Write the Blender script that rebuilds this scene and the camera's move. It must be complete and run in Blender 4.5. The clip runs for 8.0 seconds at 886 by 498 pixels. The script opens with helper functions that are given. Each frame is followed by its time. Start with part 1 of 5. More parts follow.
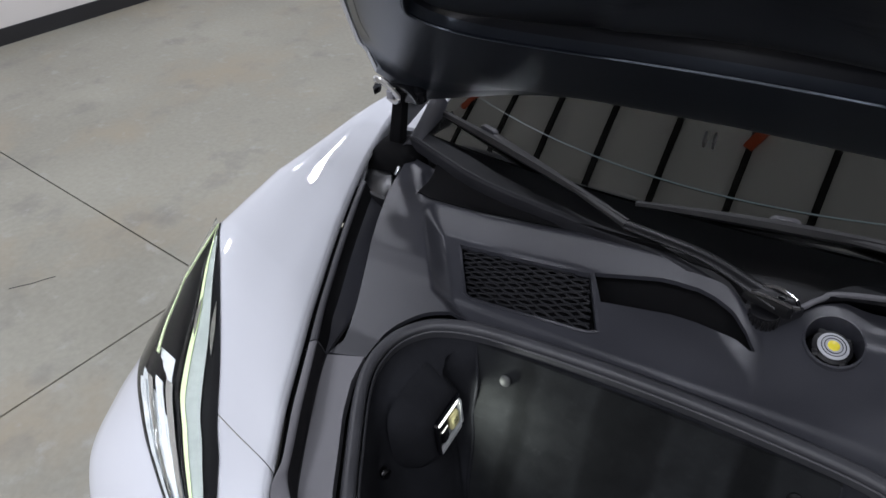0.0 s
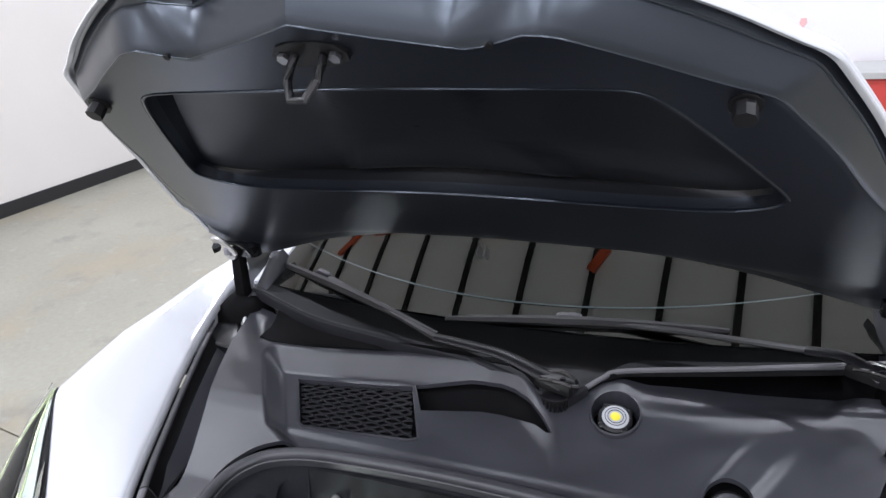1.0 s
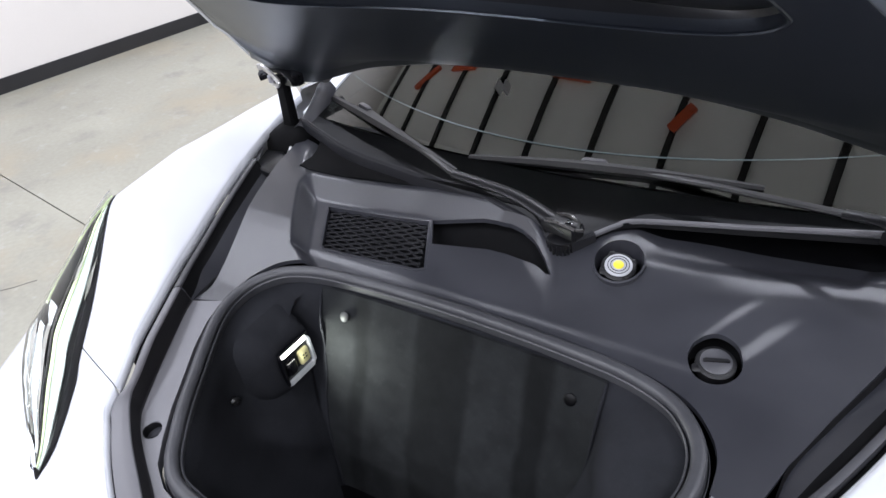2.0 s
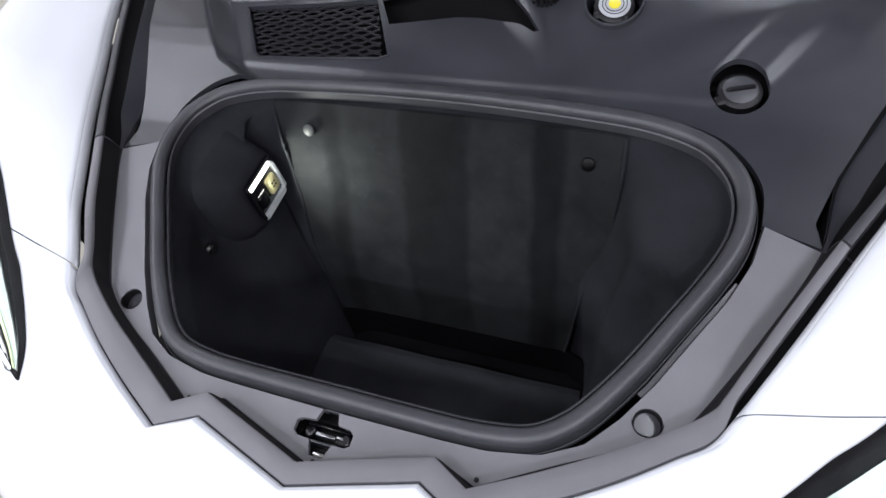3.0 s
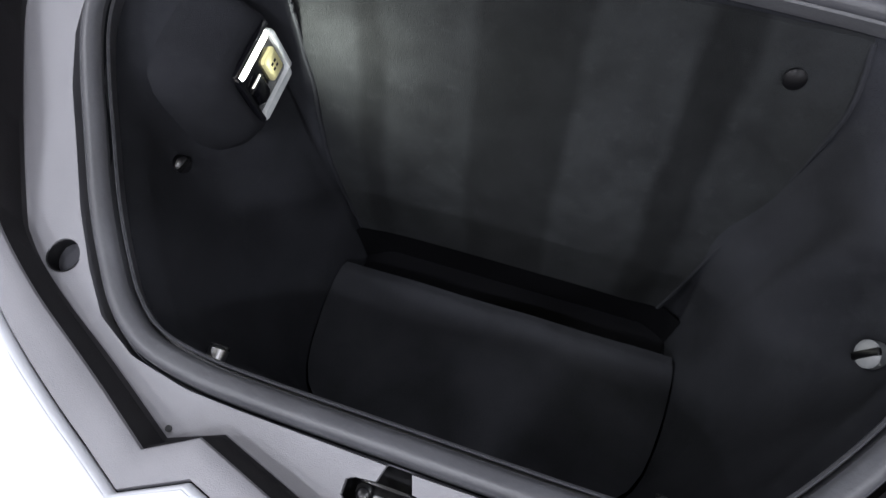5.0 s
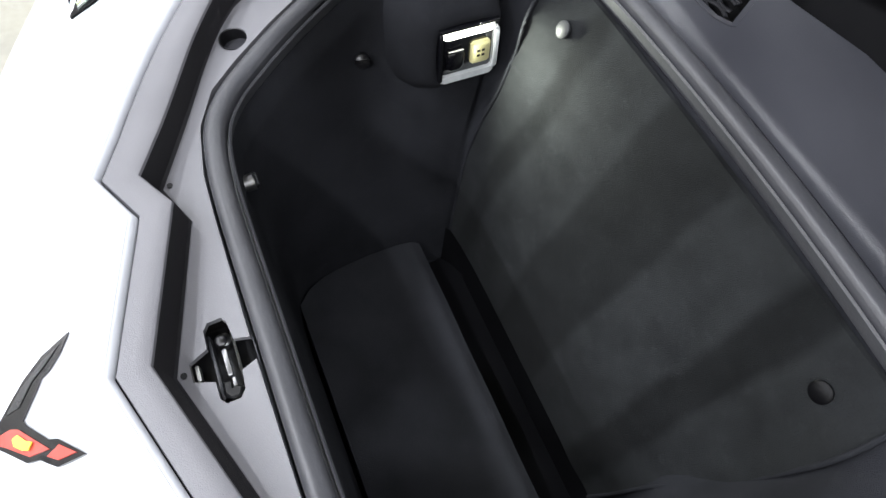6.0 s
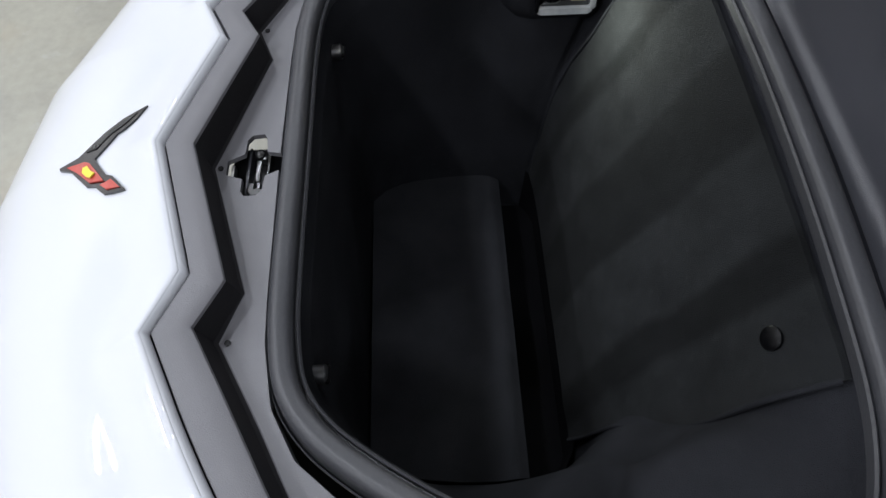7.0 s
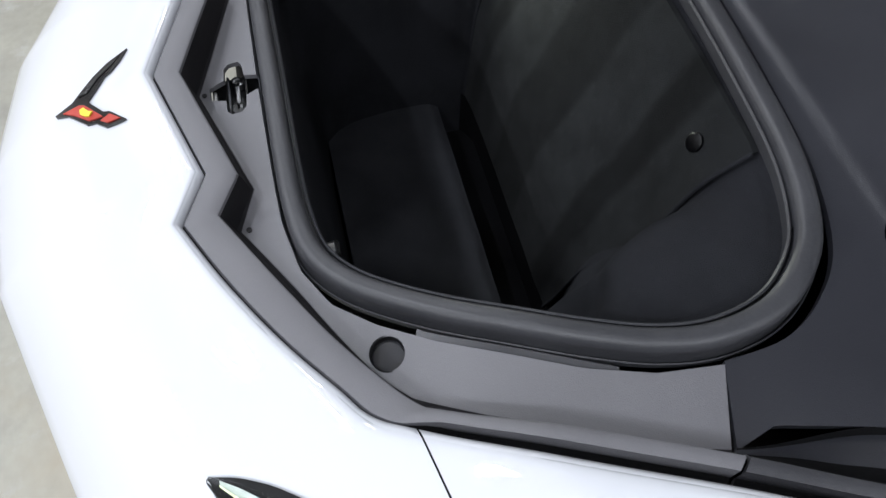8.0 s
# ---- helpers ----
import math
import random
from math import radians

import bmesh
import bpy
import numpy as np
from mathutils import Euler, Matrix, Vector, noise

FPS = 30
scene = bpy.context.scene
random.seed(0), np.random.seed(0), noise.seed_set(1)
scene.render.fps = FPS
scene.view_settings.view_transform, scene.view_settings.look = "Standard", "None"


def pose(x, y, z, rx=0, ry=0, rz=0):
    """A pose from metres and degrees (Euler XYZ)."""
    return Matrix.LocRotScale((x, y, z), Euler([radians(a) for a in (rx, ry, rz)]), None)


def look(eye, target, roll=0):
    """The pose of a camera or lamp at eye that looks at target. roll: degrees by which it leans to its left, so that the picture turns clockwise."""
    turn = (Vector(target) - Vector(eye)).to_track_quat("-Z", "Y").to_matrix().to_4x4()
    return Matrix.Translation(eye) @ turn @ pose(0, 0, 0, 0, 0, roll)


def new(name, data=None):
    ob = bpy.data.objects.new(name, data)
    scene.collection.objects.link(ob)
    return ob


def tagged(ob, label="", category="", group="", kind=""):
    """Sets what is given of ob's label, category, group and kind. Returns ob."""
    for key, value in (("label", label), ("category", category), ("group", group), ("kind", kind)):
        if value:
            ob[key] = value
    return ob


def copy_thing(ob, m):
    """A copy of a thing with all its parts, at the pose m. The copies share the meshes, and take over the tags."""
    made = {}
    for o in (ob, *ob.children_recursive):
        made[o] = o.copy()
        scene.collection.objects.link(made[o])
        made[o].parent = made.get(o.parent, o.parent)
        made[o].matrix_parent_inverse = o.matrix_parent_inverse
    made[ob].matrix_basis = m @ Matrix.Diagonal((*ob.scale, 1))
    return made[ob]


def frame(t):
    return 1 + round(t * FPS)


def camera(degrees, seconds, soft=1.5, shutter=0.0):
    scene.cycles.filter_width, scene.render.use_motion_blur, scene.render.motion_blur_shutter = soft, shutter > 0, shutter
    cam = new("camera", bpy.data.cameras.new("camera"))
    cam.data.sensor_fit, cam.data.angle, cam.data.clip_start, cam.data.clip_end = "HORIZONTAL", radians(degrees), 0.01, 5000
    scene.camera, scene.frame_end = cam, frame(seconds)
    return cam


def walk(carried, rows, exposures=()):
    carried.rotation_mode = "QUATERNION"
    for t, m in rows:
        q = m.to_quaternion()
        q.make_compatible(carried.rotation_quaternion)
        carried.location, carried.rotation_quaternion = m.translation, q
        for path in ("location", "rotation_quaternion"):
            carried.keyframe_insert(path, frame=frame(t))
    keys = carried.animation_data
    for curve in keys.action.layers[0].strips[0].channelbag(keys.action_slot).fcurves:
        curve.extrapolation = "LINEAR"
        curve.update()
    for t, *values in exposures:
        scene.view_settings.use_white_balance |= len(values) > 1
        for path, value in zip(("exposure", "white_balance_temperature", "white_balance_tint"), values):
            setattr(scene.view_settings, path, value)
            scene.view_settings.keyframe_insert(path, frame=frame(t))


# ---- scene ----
cam = camera(68.1, 8.0)
PATH = [
    (0, (0.096, -0.212, 1.688), (-0.742, 1.125, 0.458), -2.7),
    (0.5, (0.272, -0.254, 1.673), (-0.462, 1.324, 0.687), -4.7),
    (0.7, (0.305, -0.254, 1.684), (-0.404, 1.366, 0.75), -5.8),
    (1, (0.386, -0.259, 1.675), (-0.352, 1.414, 0.865), -5.5),
    (1.2, (0.435, -0.247, 1.665), (-0.386, 1.409, 0.9), -6.0),
    (1.5, (0.508, -0.232, 1.653), (-0.383, 1.372, 0.855), -5.2),
    (1.7, (0.55, -0.201, 1.637), (-0.405, 1.295, 0.715), -4.9),
    (2, (0.57, -0.181, 1.599), (-0.408, 1.14, 0.459), -7.5),
    (2.2, (0.573, -0.169, 1.569), (-0.398, 1.04, 0.306), -9.6),
    (3.3, (0.287, -0.178, 1.469), (-0.152, 0.888, -0.165), -14.3),
    (3.4, (0.253, -0.193, 1.458), (-0.129, 0.888, -0.18), -13.6),
    (3.5, (0.223, -0.188, 1.449), (-0.139, 0.887, -0.197), -14.2),
    (4, (0.106, -0.086, 1.366), (-0.096, 0.819, -0.406), -11.4),
    (4.5, (0.089, 0.029, 1.305), (-0.134, 0.724, -0.557), -13.9),
    (4.7, (0.084, 0.057, 1.281), (-0.217, 0.702, -0.588), -16.6),
    (5.8, (0.233, 0.073, 1.289), (-0.517, 0.797, -0.418), 10.2),
    (6, (0.274, 0.121, 1.291), (-0.59, 0.602, -0.448), 6.7),
    (6.5, (0.366, 0.203, 1.291), (-0.623, 0.383, -0.438), 3.4),
    (7, (0.476, 0.25, 1.272), (-0.53, 0.272, -0.457), -1.4),
    (7.5, (0.57, 0.25, 1.273), (-0.421, 0.296, -0.464), -2.6),
    (8, (0.648, 0.164, 1.302), (-0.307, 0.391, -0.44), -0.9),
]
walk(cam, [(t, look(eye, target, roll)) for t, eye, target, roll in PATH],
     exposures=[(0.0, -0.75, 6240, 15), (0.2, -0.40, 6240, 15), (0.5, -0.25, 6240, 15), (1.0, 0.02, 6240, 15), (2.0, 0.20, 6240, 15), (2.2, 0.32, 6240, 15), (3.3, -0.20, 6320, 15), (3.5, -0.30, 6320, 15), (4.0, -0.62, 6320, 15), (4.5, -0.20, 6320, 15), (4.7, 0.08, 6320, 15), (5.8, 0.75, 6450, 11), (6.0, 0.72, 6450, 11), (6.5, -0.28, 6320, 11), (7.0, -0.40, 6320, 11), (7.5, -0.38, 6320, 11), (8.0, -0.27, 6320, 11)])

# ---------------------------------------------------------------- light
world = bpy.data.worlds.new("world")
scene.world = world
world.use_nodes = True
world.node_tree.nodes["Background"].inputs[0].default_value = (0.9, 0.95, 1.0, 1)
world.node_tree.nodes["Background"].inputs[1].default_value = 0.05

CEILING = 4.6
LAMP_POWER = 78
LAMPS = [(-3.4, -4.2), (-0.9, -4.2), (1.6, -4.2), (4.1, -4.2), (-3.4, -1.7), (-0.6, -1.9), (2.4, -1.7), (-3.6, 0.9), (3.0, 0.9), (-3.4, 4.3), (-0.9, 4.3), (1.6, 4.3), (4.1, 4.3)]


# ---------------------------------------------------------------- materials
def material(name, colour, rough=0.5, metal=0.0, vary=0.12, scale=6.0, fine=120.0, bump=0.05, coat=0.0, spec=0.5, rough_vary=0.1, second=None, glow=0.0):
    """A surface with a coarse and a fine variation of colour and gloss, and a fine relief."""
    m = bpy.data.materials.new(name)
    m.use_nodes = True
    nt = m.node_tree
    b = nt.nodes["Principled BSDF"]
    co = nt.nodes.new("ShaderNodeTexCoord")
    big = nt.nodes.new("ShaderNodeTexNoise")
    big.inputs["Scale"].default_value, big.inputs["Detail"].default_value = scale, 6
    small = nt.nodes.new("ShaderNodeTexNoise")
    small.inputs["Scale"].default_value, small.inputs["Detail"].default_value = fine, 3
    for n in (big, small):
        nt.links.new(co.outputs["Object"], n.inputs["Vector"])
    mixed = nt.nodes.new("ShaderNodeMath")
    mixed.operation = "MULTIPLY_ADD"
    nt.links.new(small.outputs["Fac"], mixed.inputs[0])
    mixed.inputs[1].default_value = 0.45
    nt.links.new(big.outputs["Fac"], mixed.inputs[2])
    ramp = nt.nodes.new("ShaderNodeMapRange")
    ramp.inputs["From Min"].default_value, ramp.inputs["From Max"].default_value = 0.45, 1.0
    nt.links.new(mixed.outputs[0], ramp.inputs["Value"])
    col = nt.nodes.new("ShaderNodeMix")
    col.data_type = "RGBA"
    dark = second or tuple(c * (1 - vary) for c in colour)
    light = colour if second else tuple(min(c * (1 + vary), 1) for c in colour)
    col.inputs[6].default_value, col.inputs[7].default_value = (*dark, 1), (*light, 1)
    nt.links.new(ramp.outputs[0], col.inputs[0])
    nt.links.new(col.outputs[2], b.inputs["Base Color"])
    ro = nt.nodes.new("ShaderNodeMapRange")
    ro.inputs["To Min"].default_value, ro.inputs["To Max"].default_value = max(rough - rough_vary, 0.02), min(rough + rough_vary, 1)
    nt.links.new(big.outputs["Fac"], ro.inputs["Value"])
    nt.links.new(ro.outputs[0], b.inputs["Roughness"])
    b.inputs["Metallic"].default_value = metal
    b.inputs["Coat Weight"].default_value = coat
    b.inputs["Coat Roughness"].default_value = 0.025
    b.inputs["Specular IOR Level"].default_value = spec
    if bump:
        bp = nt.nodes.new("ShaderNodeBump")
        bp.inputs["Strength"].default_value, bp.inputs["Distance"].default_value = bump, 0.002
        nt.links.new(small.outputs["Fac"], bp.inputs["Height"])
        nt.links.new(bp.outputs[0], b.inputs["Normal"])
    if glow:
        b.inputs["Emission Color"].default_value = (*colour, 1)
        b.inputs["Emission Strength"].default_value = glow
    return m


def glass(name, colour=(1, 1, 1), rough=0.0, ior=1.5):
    m = bpy.data.materials.new(name)
    m.use_nodes = True
    b = m.node_tree.nodes["Principled BSDF"]
    b.inputs["Base Color"].default_value = (*colour, 1)
    b.inputs["Transmission Weight"].default_value = 1
    b.inputs["Roughness"].default_value = rough
    b.inputs["IOR"].default_value = ior
    return m


PAINT = material("white_paint", (.63, .645, .685), .5, vary=.004, scale=2, fine=400, bump=.0, coat=.8, spec=.2, rough_vary=.01)
TRIM = material("grey_plastic", (.140, .138, .149), .42, vary=.10, scale=7, fine=900, bump=.22, rough_vary=.06)
COWL = material("cowl_plastic", (.0280, .0288, .0348), .32, vary=.16, scale=5, fine=900, bump=.16, spec=.55, rough_vary=.09)
RAIL = material("rail_plastic", (.050, .050, .056), .40, vary=.14, scale=9, fine=800, bump=.2, rough_vary=.08)
STOP = material("stop_rubber", (.046, .046, .052), .24, vary=.12, scale=12, fine=500, bump=.03, rough_vary=.05)
# darker plastic colour that carries the shade of the surround's groove
GROOVE_SHADE = material("groove_shade", (.0125, .0118, .0135), .8, vary=.2, scale=20, fine=900, bump=.3, spec=.2)
DARK = material("black_plastic", (.005, .005, .006), .5, spec=.35, vary=.2, scale=9, fine=500, bump=.12)
GLOSS = material("gloss_black", (.0045, .0045, .006), .16, vary=.15, bump=.0, coat=.6, rough_vary=.05)
RUBBER = material("rubber", (.046, .0468, .052), .42, spec=.4, vary=.16, scale=14, fine=260, bump=.15)
CARPET = material("carpet", (.0182, .0190, .0222), .95, vary=.42, scale=7, fine=1100, bump=.9, spec=.07)
PADFELT = material("pad_felt", (.0275, .0285, .0325), .95, vary=.4, scale=9, fine=1000, bump=.9, spec=.07)
HOOD_IN = material("bonnet_liner", (.0055, .0070, .0115), .31, spec=.85, vary=.14, scale=4, fine=700, bump=0, rough_vary=.03)
STEEL = material("steel", (.55, .55, .56), .3, metal=1, vary=.1, fine=300, bump=.05)
CHROME = material("chrome", (.75, .75, .74), .12, metal=1, vary=.05, bump=0)
RED = material("red_enamel", (.46, .055, .04), .25, vary=.1, bump=0, coat=.5)
YELLOW = material("yellow_enamel", (.78, .66, .05), .35, vary=.08, bump=0)
PALE = material("pale_yellow_plastic", (.75, .70, .36), .45, vary=.06, bump=.02)
CAPWHITE = material("cap_silver", (.43, .44, .465), .35, vary=.08, fine=60, bump=.02)
CAPGREY = material("cap_label", (.22, .22, .24), .45, vary=.12, fine=60, bump=.02)
for m_ in (HOOD_IN,):
    m_.node_tree.nodes["Principled BSDF"].inputs["Specular Tint"].default_value = (.78, .88, 1.0, 1)
RECESS = material("recess_plastic", (.0038, .0046, .0072), .34, vary=.2, scale=4, fine=600, bump=0, spec=.38, rough_vary=.03)
LAMPBLACK = material("lamp_black", (.0025, .0025, .003), .35, vary=.2, bump=0, spec=.12)
TRANSLUCENT = material("grey_light_guide", (.40, .44, .41), .22, vary=.12, scale=30, bump=0, coat=.5)
LAMPBODY = material("lamp_silver", (.82, .87, .90), .22, metal=.25, vary=.2, scale=12, bump=.03)
LIGHTBAR = material("lamp_light_bar", (.78, .90, .52), .22, vary=.05, bump=0, coat=.5)
CLEAR = glass("clear_lens", (.96, .98, .97), ior=1.13)
SCREEN = glass("windscreen_glass", (.10, .12, .11), ior=1.88)
SATIN = material("satin_black", (.0055, .0055, .0065), .30, spec=.5, vary=.15, scale=20, fine=500, bump=.08, rough_vary=.08)
WIPER = material("wiper_black", (.0060, .0060, .0070), .38, spec=.30, vary=.15, scale=20, fine=500, bump=.08, rough_vary=.08)
# near-black that stands for the deep shade behind the floor pad
GAP_SHADE = material("gap_shade_black", (.0050, .0050, .0058), .95, spec=.04, vary=.2, scale=14, fine=500, bump=.2)
MATT_BLACK = material("matt_black", (.0035, .0035, .004), .85, spec=.12, vary=.2, scale=14, fine=500, bump=.2)
FLAPDARK = material("flap_dark_rubber", (.0055, .006, .0075), .62, spec=.25, vary=.2, scale=16, fine=400, bump=.15)
FLAP = material("flap_rubber", (.013, .0133, .016), .46, spec=.28, vary=.2, scale=16, fine=400, bump=.15)
SLAT = material("vent_plastic", (.0068, .0070, .0088), .5, spec=.15, vary=.12, scale=20, fine=600, bump=.1)
PINK = material("faded_red_print", (.78, .45, .45), .6, vary=.1, bump=0)
HOOK = material("hook_plastic", (.18, .185, .19), .45, vary=.1, bump=.02)
STUD = material("stud_plastic", (.024, .025, .027), .55, spec=.3, vary=.1, bump=.02)
EDGELINE = material("glass_edge", (.06, .085, .09), .4, vary=.1, bump=0)
TYRE = material("tyre", (.02, .02, .02), .8, vary=.2, bump=.2)
RIM = material("wheel_metal", (.25, .25, .26), .35, metal=1, vary=.1)
CONCRETE = material("concrete", (.336, .328, .274), .42, vary=.3, scale=1.1, fine=38, bump=.10, second=(.226, .218, .180), rough_vary=.16)
def stained(m, colour, scale, low, high):
    """Adds large soft stains of another colour."""
    nt = m.node_tree
    b = nt.nodes["Principled BSDF"]
    old = b.inputs["Base Color"].links[0].from_socket
    co = nt.nodes.new("ShaderNodeTexCoord")
    n = nt.nodes.new("ShaderNodeTexNoise")
    n.inputs["Scale"].default_value, n.inputs["Detail"].default_value, n.inputs["Roughness"].default_value = scale, 8, .62
    nt.links.new(co.outputs["Object"], n.inputs["Vector"])
    r = nt.nodes.new("ShaderNodeMapRange")
    r.inputs["From Min"].default_value, r.inputs["From Max"].default_value, r.inputs["To Max"].default_value = low, high, .75
    nt.links.new(n.outputs["Fac"], r.inputs["Value"])
    mix = nt.nodes.new("ShaderNodeMix")
    mix.data_type = "RGBA"
    nt.links.new(r.outputs[0], mix.inputs[0])
    nt.links.new(old, mix.inputs[6])
    mix.inputs[7].default_value = (*colour, 1)
    nt.links.new(mix.outputs[2], b.inputs["Base Color"])


stained(CONCRETE, (.31, .265, .19), 1.3, .50, .68)
stained(CONCRETE, (.19, .185, .165), 3.6, .55, .72)
stained(CONCRETE, (.36, .355, .335), 9.0, .58, .74)
stained(CARPET, (.0255, .0268, .0305), 11.0, .52, .75)
stained(CARPET, (.028, .0295, .033), 70.0, .55, .85)


FELT_BANDS = ((-.335, 1.75), (-.238, 1.15), (-.203, 1.85), (-.080, 1.10), (.045, 1.85), (.165, .85), (.218, 1.65))


def banded(m, bands, soft=.007):
    """Adds upright bands to a felt: each begins at x and has its own lightness."""
    nt = m.node_tree
    b = nt.nodes["Principled BSDF"]
    old = b.inputs["Base Color"].links[0].from_socket
    co = nt.nodes.new("ShaderNodeTexCoord")
    sep = nt.nodes.new("ShaderNodeSeparateXYZ")
    nt.links.new(co.outputs["Object"], sep.inputs[0])
    wob = nt.nodes.new("ShaderNodeTexNoise")
    wob.inputs["Scale"].default_value, wob.inputs["Detail"].default_value = 16, 5
    nt.links.new(co.outputs["Object"], wob.inputs["Vector"])
    add = nt.nodes.new("ShaderNodeMath")
    add.operation = "MULTIPLY_ADD"
    add.inputs[1].default_value = .022
    nt.links.new(wob.outputs["Fac"], add.inputs[0])
    nt.links.new(sep.outputs["X"], add.inputs[2])
    r = nt.nodes.new("ShaderNodeMapRange")
    r.inputs["From Min"].default_value, r.inputs["From Max"].default_value = -.349, .371
    nt.links.new(add.outputs[0], r.inputs["Value"])
    ramp = nt.nodes.new("ShaderNodeValToRGB")
    ramp.color_ramp.elements.remove(ramp.color_ramp.elements[1])
    first = True
    last = bands[0][1]
    for x, v in bands:
        for at, c in ((x - soft, last), (x + soft, v)):
            e = ramp.color_ramp.elements[0] if first else ramp.color_ramp.elements.new(max((at + .36) / .72, 0))
            if first:
                e.position = max((at + .36) / .72, 0)
            first = False
            e.color = (c / 2, c / 2, c / 2, 1)
        last = v
    nt.links.new(r.outputs[0], ramp.inputs[0])
    twice = nt.nodes.new("ShaderNodeVectorMath")
    twice.operation = "SCALE"
    twice.inputs["Scale"].default_value = 2
    nt.links.new(ramp.outputs[0], twice.inputs[0])
    mul = nt.nodes.new("ShaderNodeMix")
    mul.data_type, mul.blend_type = "RGBA", "MULTIPLY"
    mul.inputs[0].default_value = 1
    nt.links.new(old, mul.inputs[6])
    nt.links.new(twice.outputs[0], mul.inputs[7])
    nt.links.new(mul.outputs[2], b.inputs["Base Color"])
    b.inputs["Sheen Weight"].default_value, b.inputs["Sheen Roughness"].default_value = .012, .5


BANDED_FELT = material("banded_felt", (.0086, .0092, .0098), .95, vary=.3, scale=22, fine=1000, bump=.8, spec=.06)
stained(BANDED_FELT, (.0150, .0158, .0170), 60.0, .56, .84)
banded(BANDED_FELT, FELT_BANDS)
JOINT = material("joint_filler", (.05, .048, .045), .9, vary=.2)
WALLPAINT = material("wall_paint", (.66, .63, .60), .7, vary=.03, scale=1.2, fine=90, bump=.05)
WALLMETAL = material("wall_panel", (.80, .80, .82), .45, vary=.03, scale=.8, fine=60, bump=.03)
BASE = material("baseboard_rubber", (.013, .013, .015), .45, vary=.2, bump=.05)
CEIL = material("ceiling_panel", (.88, .89, .87), .8, vary=.05, scale=1.5, bump=.02)
BEAM = material("black_beam", (.012, .012, .013), .6, vary=.2, bump=.05)
ORANGE = material("orange_paint", (.62, .10, .03), .45, vary=.1, bump=.02)
LAMPGLOW = material("lamp_diffuser", (1, .98, .95), .5, vary=0, bump=0, glow=8)
BAYGLOW = material("bay_lamp_lens", (1, 1, .90), .4, vary=0, bump=0, glow=5)
REDWALL = material("red_sheet_metal", (.55, .06, .05), .45, vary=.06, bump=.02)
GREYTOP = material("grey_steel_top", (.42, .42, .41), .4, vary=.08, bump=.03)


# ---------------------------------------------------------------- mesh helpers
def part(name, bm, mat, parent=None, label="", smooth_angle=40, flat=False):
    """Links a bmesh as one mesh object, under a thing or a part."""
    me = bpy.data.meshes.new(name)
    bmesh.ops.recalc_face_normals(bm, faces=bm.faces)
    for e in bm.edges:
        e.smooth = not (len(e.link_faces) == 2 and e.calc_face_angle(0) > radians(smooth_angle))
    for f in bm.faces:
        f.smooth = not flat
    bm.to_mesh(me)
    bm.free()
    for m in (mat if isinstance(mat, (list, tuple)) else [mat]):
        me.materials.append(m)
    ob = new(name, me)
    ob.parent = parent
    if label:
        tagged(ob, label)
    return ob


def thing(name, label, category, at=(0, 0, 0), group="", kind=""):
    ob = new(name)
    ob.location = at
    return tagged(ob, label, category, group, kind)


def quads(bm, rows, close_u=False, close_v=False, mat=0):
    """A sheet of quads through rows of points."""
    vs = [[bm.verts.new(p) for p in r] for r in rows]
    nu, nv = len(vs), len(vs[0])
    for i in range(nu if close_u else nu - 1):
        for j in range(nv if close_v else nv - 1):
            f = bm.faces.new((vs[i][j], vs[(i + 1) % nu][j], vs[(i + 1) % nu][(j + 1) % nv], vs[i][(j + 1) % nv]))
            f.material_index = mat(j) if callable(mat) else mat
    return vs


def slab(rows, down, close_u=False, mat=0):
    """A closed plate: the sheet through rows and the same sheet moved by down."""
    bm = bmesh.new()
    d = Vector(down)
    top = quads(bm, rows, close_u, mat=mat)
    low = quads(bm, [[Vector(p) + d for p in r] for r in rows], close_u, mat=mat)
    nu, nv = len(top), len(top[0])
    for i in range(nu if close_u else nu - 1):
        k = (i + 1) % nu
        for j in (0, nv - 1):
            bm.faces.new((top[i][j], top[k][j], low[k][j], low[i][j]))
    if not close_u:
        for i in (0, nu - 1):
            for j in range(nv - 1):
                bm.faces.new((top[i][j], top[i][j + 1], low[i][j + 1], low[i][j]))
    return bm


def prism(bm, points, z0, z1, bevel=0.0, m=None):
    """An upright prism over a plan outline (an upper edge bevelled), moved by m."""
    n = len(points)
    c = Vector((sum(p[0] for p in points) / n, sum(p[1] for p in points) / n))
    rings = [(z0, 0.0), (z1 - bevel, 0.0)] + ([(z1, bevel)] if bevel else [(z1, 0.0)])
    if not bevel:
        rings = [(z0, 0.0), (z1, 0.0)]
    vs = []
    for z, inset in rings:
        r = []
        for p in points:
            q = Vector((p[0], p[1]))
            d = (c - q)
            q = q + d.normalized() * min(inset * 1.3, d.length * .6)
            co = Vector((q.x, q.y, z))
            r.append(bm.verts.new(m @ co if m else co))
        vs.append(r)
    for a, b in zip(vs, vs[1:]):
        for i in range(n):
            bm.faces.new((a[i], a[(i + 1) % n], b[(i + 1) % n], b[i]))
    bm.faces.new(vs[0][::-1])
    bm.faces.new(vs[-1])
    return bm


